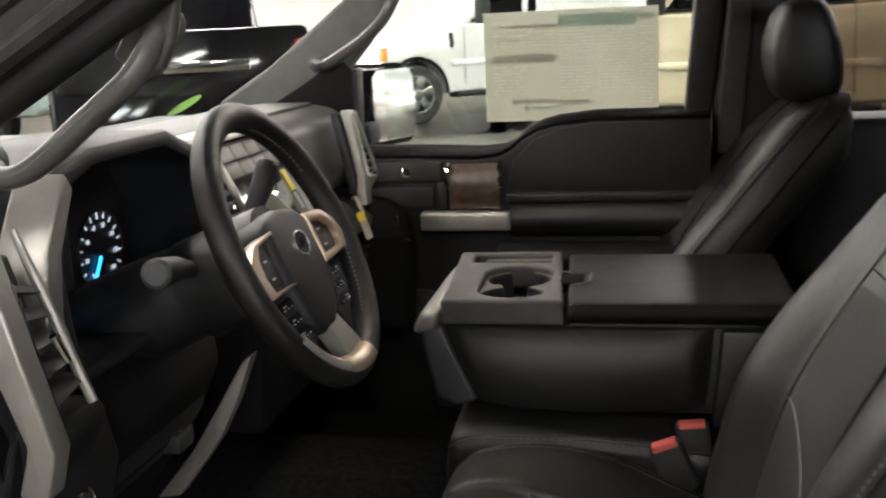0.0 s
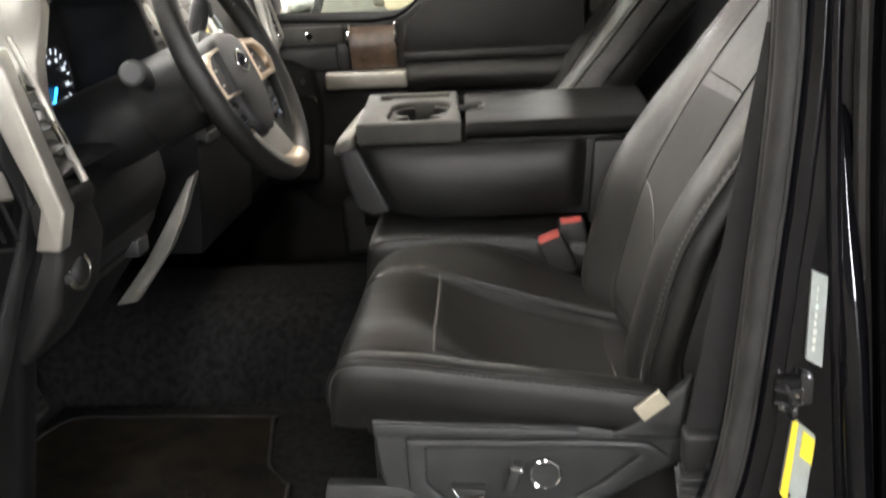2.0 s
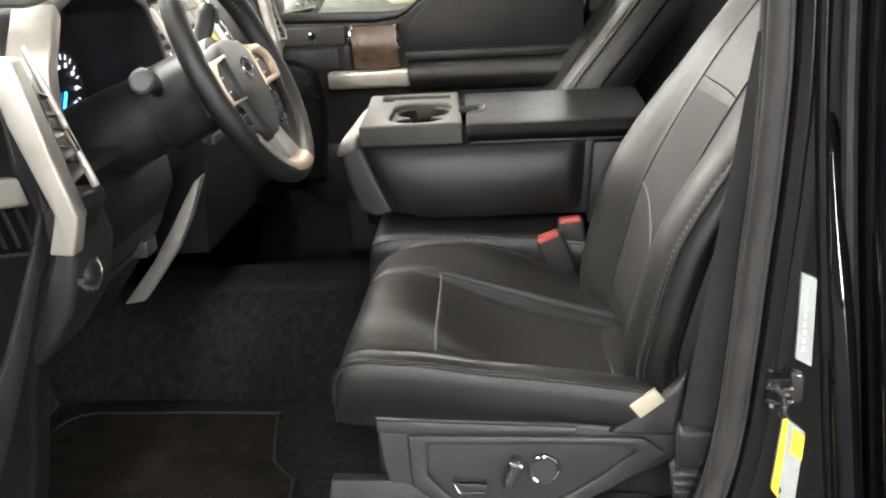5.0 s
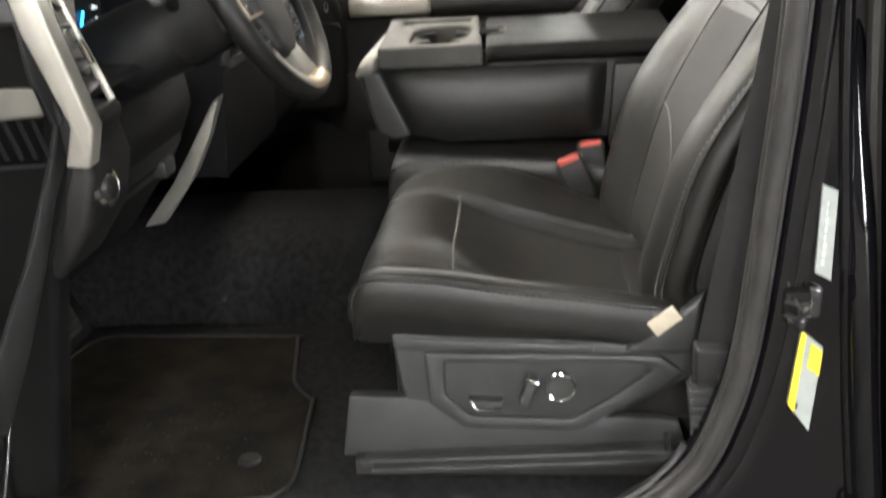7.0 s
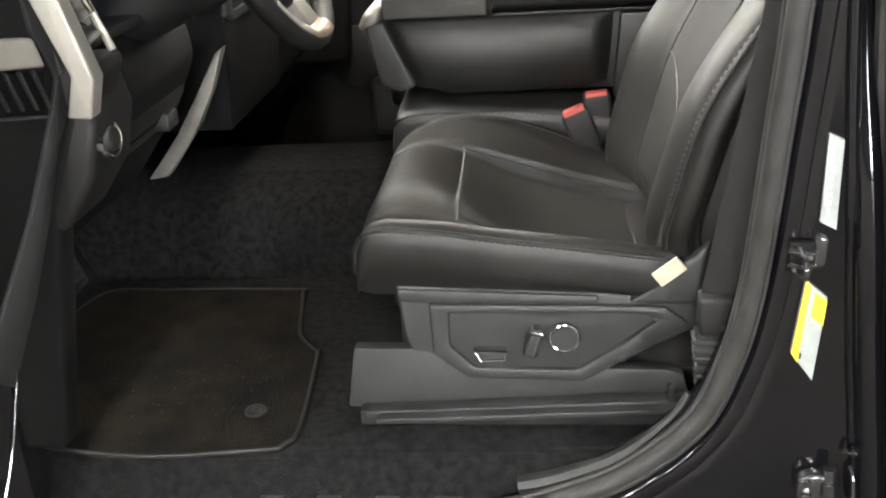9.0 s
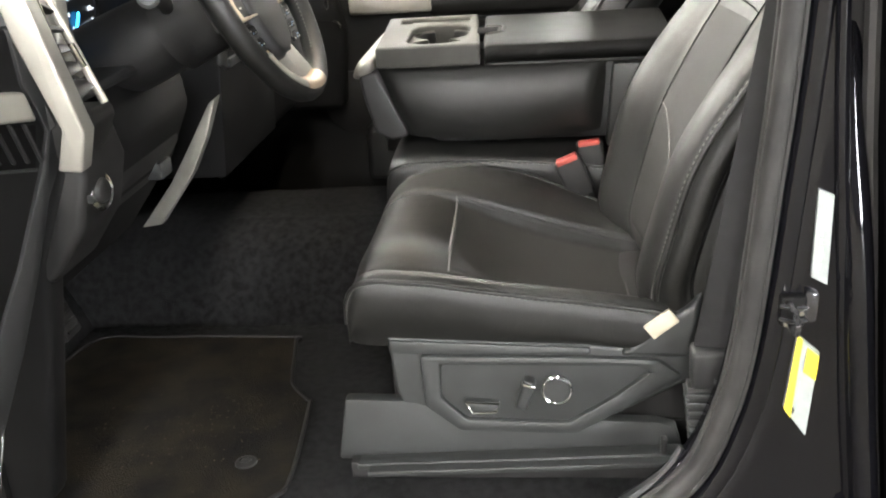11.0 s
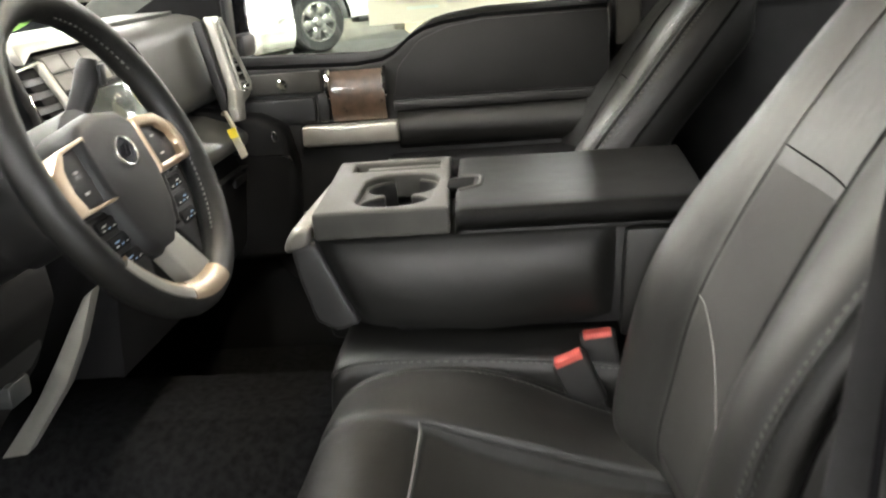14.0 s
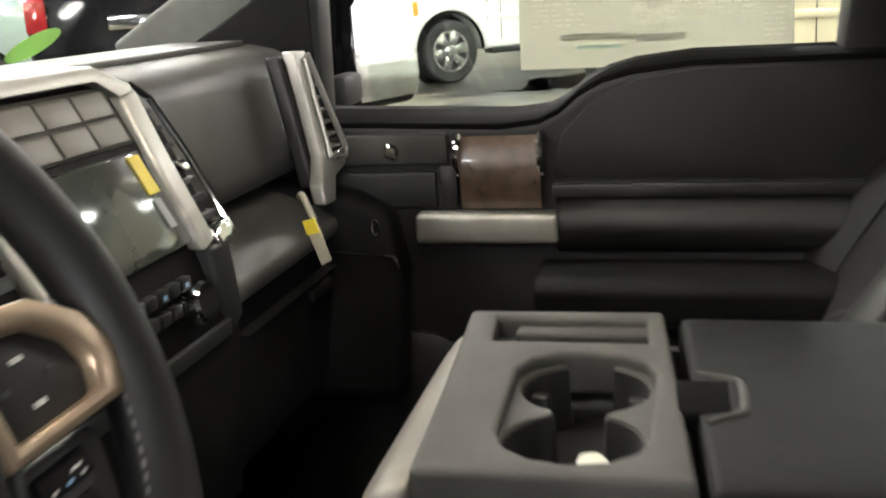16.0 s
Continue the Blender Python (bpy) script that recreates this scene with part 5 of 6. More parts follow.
    part("recliner_cover", prism([(p + dx, q) for p, q in [(0.548, 0.755), (0.645, 0.752), (0.66, 0.85), (0.64, 0.826), (0.60, 0.798)]], "y", min(yy(0), yy(0.02)), max(yy(0), yy(0.02)), 0.008, 3), GREYPLASTIC, sh)
    sw = part("cushion_switch", prism([(p + dx, q) for p, q in [(0.331, 0.687), (0.382, 0.684), (0.378, 0.672), (0.342, 0.670)]], "y", min(yy(0), yy(0.024)), max(yy(0), yy(0.024)), 0.004), GREYPLASTIC, sh)
    part("switch_edge", tube([(0.333 + dx, yy(0.024), 0.6875), (0.381 + dx, yy(0.024), 0.685), (0.377 + dx, yy(0.024), 0.672), (0.343 + dx, yy(0.024), 0.670)], 0.0016, 6, True), CHROME, sw)
    m = Matrix.Translation((0.418 + dx, yy(0.01), 0.697)) @ Matrix.Rotation(radians(20), 4, "Y")
    sw = part("recline_switch", rbox(-0.009, 0.009, -0.016, 0.016, -0.024, 0.024, 0.006, 3, m), GREYPLASTIC, sh)
    part("switch_tip", rbox(-0.0095, 0.0095, -0.0165, 0.0165, 0.014, 0.020, 0.002, 2, m), CHROME, sw)
    sw = part("lumbar_knob", lathe([(0.021, 0), (0.021, 0.012), (0.018, 0.016)], (0.462 + dx, yy(0.004), 0.702), (0, so, 0), 28), GREYPLASTIC, sh)
    part("knob_ring", tube([(0.462 + dx + 0.0205 * math.cos(a), yy(0.017), 0.702 + 0.0205 * math.sin(a)) for a in np.linspace(0, math.tau, 32, False)], 0.0016, 6, True), CHROME, sw)
    base = part("seat_base", rbox(0.22 + dx, 0.70 + dx, y - 0.19, y + 0.19, 0.62, 0.78, 0.01), DARK, t)
    for s in (-0.17, 0.17):
        part("seat_rail", rbox(0.15 + dx, 0.72 + dx, y + s - 0.025, y + s + 0.025, 0.562, 0.63, 0.006), DARK, t)
    return t


seat(-0.478, 0.0, "black leather power driver seat with grey stitching", 1)
seat(0.535, -0.10, "black leather front passenger seat", -1, 0.055, 0.05)

# rail cover below the driver's seat
rail = thing("seat_rail_cover", (0.4, -0.73, 0.565), "grey plastic cover over the driver seat rail", "rail cover")
part("cover", prism([(0.156, 0.684), (0.26, 0.681), (0.32, 0.655), (0.60, 0.645), (0.628, 0.636), (0.637, 0.600), (0.186, 0.581), (0.138, 0.584)], "y", -0.7085, -0.685, 0.004), GREYPLASTIC, rail)
part("ledge", prism([(0.17, 0.592), (0.632, 0.612), (0.637, 0.600), (0.17, 0.581)], "y", -0.735, -0.7085, 0.003), GREYPLASTIC, rail)
part("flange", prism([(0.188, 0.590), (0.637, 0.608), (0.637, 0.600), (0.188, 0.580)], "y", -0.752, -0.70, 0.003), GREYPLASTIC, rail)
part("end_clip", rbox(0.603, 0.612, -0.745, -0.733, 0.615, 0.640, 0.002), DARK, rail)
part("foot", rbox(0.16, 0.62, -0.73, -0.71, 0.558, 0.592, 0.002), DARK, rail)
solo("seat_tag", rbox(-0.021, 0.021, -0.003, 0.003, -0.0115, 0.0115, 0.001, 2, Matrix.Translation((0.604, -0.724, 0.806)) @ Matrix.Rotation(radians(-38), 4, "Y")), CREAM, "small cream cloth tag on the driver seat", "tag")

# ---- seat belts ----
belt = thing("seat_belt", (0.66, -0.77, 0.62), "black webbing seat belt with a ribbed anchor cover", "seat belt")
wb = bmesh.new()
prev = None
for k in range(15):
    f = k / 14
    c = Vector((0.664, -0.772, 0.79)).lerp(Vector((0.735, -0.785, 1.30)), f)
    hw = Vector((0.023 - 0.012 * f, -0.004 - 0.012 * f, 0.0))
    row = [wb.verts.new(c + s * hw + Vector((0, o, 0))) for s, o in ((-1, 0), (1, 0), (1, 0.002), (-1, 0.002))]
    if prev:
        for a in range(4):
            wb.faces.new((prev[a], prev[(a + 1) % 4], row[(a + 1) % 4], row[a]))
    else:
        wb.faces.new(row)
    prev = row
wb.faces.new(prev[::-1])
part("webbing", wb, WEBBING, belt)
cov = part("anchor_cover", rbox(0.637, 0.685, -0.792, -0.752, 0.742, 0.795, 0.006, 3), PLASTIC, belt)
part("anchor_button", rbox(0.665, 0.682, -0.795, -0.79, 0.752, 0.760, 0.001), GREYPLASTIC, cov)
for k in range(9):
    x0 = 0.629 + 0.0012 * k
    part("bellows_rib", rbox(x0, x0 + 0.050 - 0.0040 * k, -0.790, -0.755, 0.728 - 0.0125 * k, 0.7355 - 0.0125 * k, 0.003), GREYPLASTIC, cov)
part("bellows_core", prism([(0.633, 0.742), (0.680, 0.742), (0.650, 0.622), (0.640, 0.622)], "y", -0.784, -0.757, 0.002), DARK, cov)


def buckle(x, y, z, lean, label, red=0.004):
    t = thing("seat_belt_buckle", (x, y, z - 0.11), label, "buckle", "seat belt buckles")
    m = Matrix.Translation((x, y, z)) @ Matrix.Rotation(radians(lean), 4, "Y")
    b = part("housing", rbox(-0.024, 0.024, -0.013, 0.013, -0.075, 0.0, 0.006, 3, m), DARK, t)
    part("release_button", rbox(-0.019, 0.019, -0.0135, 0.0085, -0.006, red, 0.002, 2, m), RED, b, "red release button")
    part("strap", rbox(-0.018, 0.018, -0.004, 0.004, -0.15, -0.07, 0.002, 2, m), WEBBING, t)


buckle(0.482, -0.238, 0.897, -22, "black seat belt buckle with a red button")
buckle(0.522, -0.205, 0.918, -6, "black seat belt buckle with a red button", 0.002)


# ---- centre seat with fold-down console ----
mid = thing("jump_seat", (0.35, 0.0, 0.60), "black leather centre seat cushion below the console", "car seat")
secs = []
for x, z, k in ((0.150, 0.80, 0.96), (0.155, 0.87, 0.98), (0.175, 0.900, 1.0), (0.25, 0.908, 1.0), (0.40, 0.903, 1.0), (0.52, 0.890, 1.0), (0.62, 0.875, 1.0)):
    secs.append([(x, a * k - 0.005, max(0.72, z + b)) for a, b in ((-0.212, -0.16), (-0.220, -0.05), (-0.217, -0.020), (-0.200, -0.004), (-0.12, 0.004), (0, 0.006), (0.12, 0.004), (0.200, -0.004), (0.217, -0.020), (0.220, -0.05), (0.212, -0.16))])
ML = Loft(secs)
sm = 1 if ML.normal(0.5, 0.5).z > 0 else -1
mc = part("cushion", ML.grid(44, 24), LEATHER, mid, "", 60)
part("cushion_piping", tube(ML.seam([(0.235, 0.22), (0.235, 0.4), (0.235, 0.7), (0.235, 1.0)], 0.001 * sm), 0.0024, 6), LEATHER, mc)
part("stitching", dashes(ML.seam([(0.215, 0.26), (0.215, 0.4), (0.215, 0.7), (0.215, 1.0)], 0.0008 * sm, n=150)), STITCH, mc)
part("base", rbox(0.17, 0.62, -0.19, 0.18, 0.56, 0.76, 0.01), DARK, mid)

con = thing("centre_console", (0.36, 0.0, 0.92), "black leather fold-down console with grey cup holder tray", "console")
part("core", prism([(0.158, 1.026), (0.345, 1.026), (0.347, 1.058), (0.66, 1.058), (0.66, 0.915), (0.25, 0.915), (0.19, 0.95)], "y", -0.170, 0.165, 0.01), PLASTIC, con)
for s, y0 in ((-1, -0.168), (1, 0.163)):
    cs = []
    for f in np.linspace(0, 1, 9):
        x0 = 0.148 + 0.020 * f + 0.030 * f * f
        x1 = 0.558 - 0.012 * f
        zt, zb = 1.056, 0.932
        z = zt + (zb - zt) * f
        puff = 0.042 * math.sin(math.pi * (0.04 + 0.90 * f)) ** 0.55
        cs.append([(x0 + (x1 - x0) * g, y0 + s * puff * (1 - abs(2 * g - 1) ** 5) ** 0.5, z + (0.012 * (1 - 2 * abs(g - 0.5)) * -f)) for g in np.linspace(0, 1, 17)])
    bm = Loft(cs).grid(48, 20)
    part("side_pad", bm, LEATHER, con, "padded black leather side panel", 60)
part("rear_post", prism([(0.566, 1.052), (0.64, 1.052), (0.64, 0.90), (0.552, 0.90)], "y", -0.186, 0.180, 0.008), LEATHER, con)
part("front_shell", prism([(0.112, 1.050), (0.148, 1.056), (0.200, 0.935), (0.165, 0.925), (0.136, 0.94), (0.120, 1.0)], "y", -0.184, 0.176, 0.008, 3), DARK, con)
part("front_trim", Loft([[(0.128 + (x - 0.128) * k - 0.012 * (yc + 0.19), yc, 1.058 + (z - 1.058) * k) for x, z in ((0.146, 1.076), (0.134, 1.080), (0.120, 1.076), (0.108, 1.065), (0.101, 1.050), (0.102, 1.041), (0.114, 1.040), (0.140, 1.05))] for yc, k in ((-0.184, 0.45), (-0.180, 0.72), (-0.168, 0.94), (-0.10, 1), (0.0, 1), (0.10, 1), (0.150, 0.9), (0.158, 0.6))], True).grid(32, 12), SATIN, con, "satin grey front edge trim", 50)


def plate(outer, holes, z0, z1, r):
    """A flat slab with openings through it and rounded edges."""
    bm = bmesh.new()
    for loop in [outer] + holes:
        vs = [bm.verts.new((p, q, z0)) for p, q in loop]
        for a, b in zip(vs, vs[1:] + vs[:1]):
            bm.edges.new((a, b))
    bmesh.ops.triangle_fill(bm, use_beauty=True, use_dissolve=False, edges=bm.edges)
    up = bmesh.ops.extrude_face_region(bm, geom=bm.faces[:])
    bmesh.ops.translate(bm, vec=(0, 0, z1 - z0), verts=[v for v in up["geom"] if isinstance(v, bmesh.types.BMVert)])
    bmesh.ops.recalc_face_normals(bm, faces=bm.faces)
    return rounded(bm, r, 3)


# tray with one waisted well for two cups and a narrow bin at the back
rim_o = [(0.148, -0.187), (0.24, -0.187), (0.336, -0.187), (0.325, -0.06), (0.307, 0.160), (0.21, 0.158), (0.122, 0.156), (0.137, -0.02)]
rim_i = [(0.196, -0.118), (0.206, -0.144), (0.226, -0.160), (0.250, -0.165), (0.276, -0.160), (0.296, -0.144), (0.304, -0.118), (0.304, 0.004), (0.294, 0.026), (0.274, 0.040), (0.248, 0.044), (0.222, 0.040), (0.202, 0.026), (0.192, 0.004)]
bin_o = [(0.158, 0.072), (0.296, 0.072), (0.292, 0.138), (0.152, 0.138)]
tray = part("cup_tray", plate(rim_o, [rim_i, bin_o], 1.058, 1.097, 0.0055), TRAY, con, "grey plastic cup holder tray")


def well_half(yc):
    """Half the width of the waisted well at yc."""
    return max(0.019, *[math.sqrt(max(0.0, r * r - (yc - c) ** 2)) for c, r in ((-0.010, 0.0505), (-0.110, 0.0495))])


for sgn_x in (-1, 1):
    bm, wall, prev = bmesh.new(), bmesh.new(), None
    for k in range(49):
        yc = -0.1645 + 0.208 * k / 48
        cx = 0.249
        edge = cx + sgn_x * well_half(yc)
        row = [bm.verts.new(p) for p in ((cx + sgn_x * 0.062, yc, 1.086), (edge + sgn_x * 0.002, yc, 1.086), (edge, yc, 1.083))]
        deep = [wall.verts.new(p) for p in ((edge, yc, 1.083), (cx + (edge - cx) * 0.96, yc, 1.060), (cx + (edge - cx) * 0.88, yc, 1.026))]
        if prev:
            for a in range(2):
                bm.faces.new((prev[0][a], prev[0][a + 1], row[a + 1], row[a]))
                wall.faces.new((prev[1][a], prev[1][a + 1], deep[a + 1], deep[a]))
        prev = (row, deep)
    part("cup_shelf", bm, TRAY, tray, "", 40)
    # Walls, floor and grips take black plastic: the well's shade as colour.
    part("well_wall", wall, DARK, tray, "well wall coloured dark for its shade", 40)
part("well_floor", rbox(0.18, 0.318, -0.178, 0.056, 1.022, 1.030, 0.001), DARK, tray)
for cx, cy, a in ((0.249, -0.010, 0.4), (0.249, -0.010, 2.7), (0.249, -0.110, -0.4), (0.249, -0.110, 3.5)):
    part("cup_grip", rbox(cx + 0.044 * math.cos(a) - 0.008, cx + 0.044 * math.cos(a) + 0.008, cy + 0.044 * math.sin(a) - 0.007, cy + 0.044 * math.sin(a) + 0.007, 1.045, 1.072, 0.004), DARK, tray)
part("bin_floor", rbox(0.148, 0.30, 0.066, 0.144, 1.070, 1.076, 0.001), GREYPLASTIC, tray)
part("bin_ridge", rbox(0.172, 0.294, 0.112, 0.137, 1.076, 1.089, 0.004, 3), TRAY, tray)
lid = part("armrest_lid", Loft([[(x - (0.065 * (yc + 0.19) if x < 0.43 else 0), yc, z - (0.006 if x < 0.347 else 0)) for yc, z in ((-0.178, 1.060), (-0.190, 1.066), (-0.194, 1.076), (-0.189, 1.087), (-0.174, 1.0935), (-0.10, 1.0955), (0.0, 1.096), (0.10, 1.0955), (0.145, 1.0935), (0.160, 1.086), (0.163, 1.074), (0.155, 1.060))] for x in (0.343, 0.345, 0.352, 0.42, 0.55, 0.662, 0.666)]).grid(55, 24), LIDSKIN, con, "smooth black leather armrest lid", 60)
latch = part("latch", rbox(0.318, 0.362, -0.076, -0.010, 1.080, 1.0966, 0.004, 3), CREASE, lid, "black recessed latch")
part("latch_edge", tube(curve([(0.343, -0.092, 1.0945), (0.352, -0.084, 1.0955), (0.364, -0.076, 1.0960), (0.369, -0.064, 1.0960), (0.369, -0.022, 1.0960), (0.364, -0.010, 1.0960), (0.350, -0.002, 1.0955), (0.336, 0.006, 1.0945)], 30), 0.0034, 8), TRAY, latch, "pale grey latch edge")
part("lid_gap", rbox(0.345, 0.62, -0.180, -0.176, 1.055, 1.060, 0.001), DARK, con)
solo("paper_scrap", prism([(0.252, -0.134), (0.266, -0.140), (0.278, -0.128), (0.268, -0.112), (0.254, -0.116)], "z", 1.0305, 1.0815, 0.004, 2), STICKER, "small crumpled white paper in the cup holder", "paper")


# ---- passenger door ----
door = thing("passenger_door", (0.2, 0.8, 0.5), "closed black passenger door with silver pull and wood trim", "car door")
belt_line = [(-0.46, 1.222), (-0.172, 1.210), (0.059, 1.202), (0.115, 1.208), (0.145, 1.222), (0.175, 1.247), (0.21, 1.265), (0.25, 1.275), (0.337, 1.284), (0.545, 1.284)]
part("panel", prism([(-0.46, 0.50)] + belt_line + [(0.60, 1.284), (0.60, 0.50)], "y", 0.70, 0.90, 0.012, 3), DOORSKIN, door)
# Added near-black slab stops the door's top face from looking lit.
part("top_dark_slab", prism([(p, q + 0.005) for p, q in belt_line + [(0.60, 1.284)]] + [(p, q - 0.006) for p, q in (belt_line + [(0.60, 1.284)])[::-1]], "y", 0.704, 0.899, 0.002, 2), CREASE, door, "dull black slab added to darken the door's top")
part("belt_seal", tube([(p, 0.885, q + 0.002) for p, q in belt_line], 0.008, 6), RUBBER, door)
part("outer_skin", rbox(-0.5, 0.62, 0.90, 0.935, 0.40, 1.205, 0.01), PAINT, door)
up = part("upper_pad", prism([(0.135, 1.125), (0.150, 1.19), (0.20, 1.243), (0.26, 1.266), (0.34, 1.277), (0.598, 1.277), (0.598, 1.122)], "y", 0.6965, 0.71, 0.002, 2), DOORSKIN, door, "black padded upper door trim")
part("groove", rbox(0.135, 0.57, 0.688, 0.705, 1.098, 1.118, 0.003), DARK, door)
part("mid_pad", Loft([[(x, 0.70 - 0.032 * math.sin(math.pi * f) ** 0.6, 1.098 - 0.085 * f) for f in np.linspace(0, 1, 9)] for x in (0.150, 0.152, 0.3, 0.45, 0.568, 0.57)]).grid(16, 20, cap=False), LEATHER, door, "padded black leather door insert", 60)
arm = part("armrest", prism([(0.70, 1.005), (0.60, 1.002), (0.585, 0.985), (0.60, 0.93), (0.70, 0.90)], "x", 0.115, 0.58, 0.010, 3), KICK, door)
part("pull_bar", rbox(-0.070, 0.145, 0.662, 0.70, 1.034, 1.080, 0.008, 3), SILVER, door, "satin silver door pull bar")
pull = part("wood_panel", Loft([[(x, 0.690 - 0.020 * math.sin(math.pi * (0.08 + 0.9 * f)) ** 0.7, 1.084 + 0.108 * f) for f in np.linspace(0, 1, 9)] for x in (0.004, 0.006, 0.06, 0.116, 0.118)]).grid(20, 14, cap=False), WOOD, door, "brown wood grain trim panel")
for x in (-0.002, 0.122):
    part("chrome_edge", tube([(x, 0.684 - 0.020 * math.sin(math.pi * (0.08 + 0.9 * f)) ** 0.7, 1.138 + 0.056 * f) for f in np.linspace(0, 1, 9)], 0.0055, 8), CHROME, pull)
part("release_recess", rbox(-0.036, -0.006, 0.688, 0.705, 1.084, 1.150, 0.008), DARK, door)
# Lighter plastic here stands in for light falling on the upper strip.
part("upper_front_trim", rbox(-0.44, -0.02, 0.690, 0.705, 1.150, 1.196, 0.006), TRAY, door)
part("lower_front_trim", rbox(-0.44, -0.04, 0.692, 0.705, 1.082, 1.140, 0.006), PLASTIC, door)
part("chrome_button", lathe([(0.006, 0), (0.006, 0.006), (0.004, 0.009)], (-0.131, 0.700, 1.061), (0, -1, 0), 12), CHROME, door)
part("chrome_button", lathe([(0.006, 0), (0.006, 0.006), (0.004, 0.009)], (-0.109, 0.700, 1.002), (0, -1, 0), 12), CHROME, door)
part("lock_knob", lathe([(0.012, 0), (0.012, 0.008), (0.008, 0.012)], (-0.105, 0.689, 1.172), (0, -1, 0), 16), CHROME, door)
part("speaker_grille", lathe([(0.085, 0), (0.085, 0.008), (0.078, 0.012)], (-0.08, 0.70, 0.80), (0, -1, 0), 28), DARK, door)
part("map_pocket", rbox(-0.05, 0.56, 0.62, 0.70, 0.60, 0.75, 0.02, 3), PLASTIC, door)
part("sail_panel", prism([(-0.46, 1.21), (-0.245, 1.205), (-0.240, 1.42), (-0.30, 1.41)], "y", 0.80, 0.86, 0.01), DARK, door)
fr = part("window_frame", prism([(0.545, 1.27), (0.606, 1.27), (0.663, 1.75), (0.585, 1.75)], "y", 0.80, 0.91, 0.012, 3), DARK, door)
gl = part("window_pane", prism([(-0.20, 1.20), (0.55, 1.20), (0.60, 1.76), (0.05, 1.76), (-0.20, 1.52)], "y", 0.905, 0.909, 0), PANE, door, "clear side window glass")
gl.visible_shadow = False

far = thing("rear_cab_side", (1.2, 0.82, 0.5), "dark rear door trim and pillar of the cab", "car door")
part("pillar", prism([(0.609, 0.5), (0.75, 0.5), (0.75, 1.30), (0.80, 1.77), (0.666, 1.77), (0.609, 1.28)], "y", 0.74, 0.912, 0.014, 3), PLASTIC, far)
part("pillar_trim", prism([(0.612, 1.20), (0.664, 1.20), (0.708, 1.74), (0.655, 1.74)], "y", 0.728, 0.742, 0.005), TRAY, far)
part("rear_panel", rbox(0.72, 1.95, 0.70, 0.90, 0.50, 1.27, 0.02, 3), PLASTIC, far)
part("rear_post", rbox(1.78, 1.95, 0.76, 0.90, 1.27, 1.77, 0.02, 3), PLASTIC, far)
rg = part("rear_pane", rbox(0.74, 1.80, 0.895, 0.899, 1.26, 1.77, 0), TINTPANE, far, "tinted rear side glass")
rg.visible_shadow = False
rs = thing("rear_bench", (1.5, 0.0, 0.56), "black leather rear bench seat", "car seat")
part("bench", rbox(1.20, 1.75, -0.72, 0.68, 0.60, 0.92, 0.05, 4), LEATHER, rs)
part("bench_back", prism([(1.62, 0.85), (1.75, 0.85), (1.90, 1.42), (1.80, 1.45)], "y", -0.72, 0.68, 0.03, 4), LEATHER, rs)

# window sticker, seen from inside
SX = 0.018
stk = solo("window_sticker", rbox(0.045 + SX, 0.468 + SX, 0.898, 0.8995, 1.268, 1.535, 0), STICKER, "large white printed price sheet on the side window", "window sticker")
for x0, x1, z0, z1, mt in ((0.062, 0.222, 1.412, 1.432, GREYPRINT), (0.228, 0.415, 1.493, 1.524, TEALPRINT), (0.110, 0.222, 1.494, 1.504, GREYPRINT), (0.425, 0.455, 1.502, 1.518, GREYPRINT), (0.112, 0.224, 1.312, 1.322, GREYPRINT), (0.135, 0.208, 1.297, 1.304, TEALPRINT), (0.228, 0.305, 1.305, 1.318, GREYPRINT)):
    part("print_bar", rbox(x0 + SX, x1 + SX, 0.8965, 0.8975, z0, z1, 0), mt, stk)
for x0, x1, z in ((0.062, 0.222, 1.466), (0.062, 0.222, 1.440), (0.226, 0.420, 1.405), (0.226, 0.420, 1.330)):
    part("print_rule", rbox(x0 + SX, x1 + SX, 0.8968, 0.8976, z - 0.0008, z + 0.0008, 0), GREYPRINT, stk)
words = random.Random(41)
for c0, c1, z1, z0 in ((0.066, 0.220, 1.486, 1.446), (0.066, 0.150, 1.402, 1.330), (0.230, 0.315, 1.484, 1.412), (0.325, 0.412, 1.484, 1.340), (0.230, 0.312, 1.398, 1.336), (0.424, 0.456, 1.488, 1.300)):
    block = bmesh.new()
    z = z1
    while z > z0:
        x = c0
        while x < c1 - 0.006:
            e = min(c1, x + words.uniform(0.006, 0.020))
            if words.random() < 0.8:
                vs = [block.verts.new((a + SX, 0.8970, b)) for a, b in ((x, z - 0.0016), (e, z - 0.0016), (e, z + 0.0016), (x, z + 0.0016))]
                block.faces.new(vs)
            x = e + 0.004
        z -= 0.0082
    part("print_block", block, PRINT, stk)
hold = solo("sticker_clip", rbox(0.265 + SX, 0.345 + SX, 0.880, 0.897, 1.268, 1.282, 0.004), CHROME, "shiny foil strip below the window sticker", "clip")

# door mirror outside
dm = thing("side_mirror", (-0.26, 1.08, 1.19), "black door mirror with a bright reflection", "side mirror")
MM = Matrix.Translation((-0.243, 1.09, 1.305)) @ Matrix.Rotation(radians(-32), 4, "Z") @ Matrix.Rotation(radians(-1), 4, "Y")
house = [(-0.115, -0.115), (0.10, -0.11), (0.118, -0.07), (0.110, 0.09), (0.075, 0.115), (-0.10, 0.115), (-0.125, 0.09), (-0.125, -0.09)]
part("housing", prism(house, "x", -0.085, 0.0, 0.02, 4, MM), PAINT, dm)
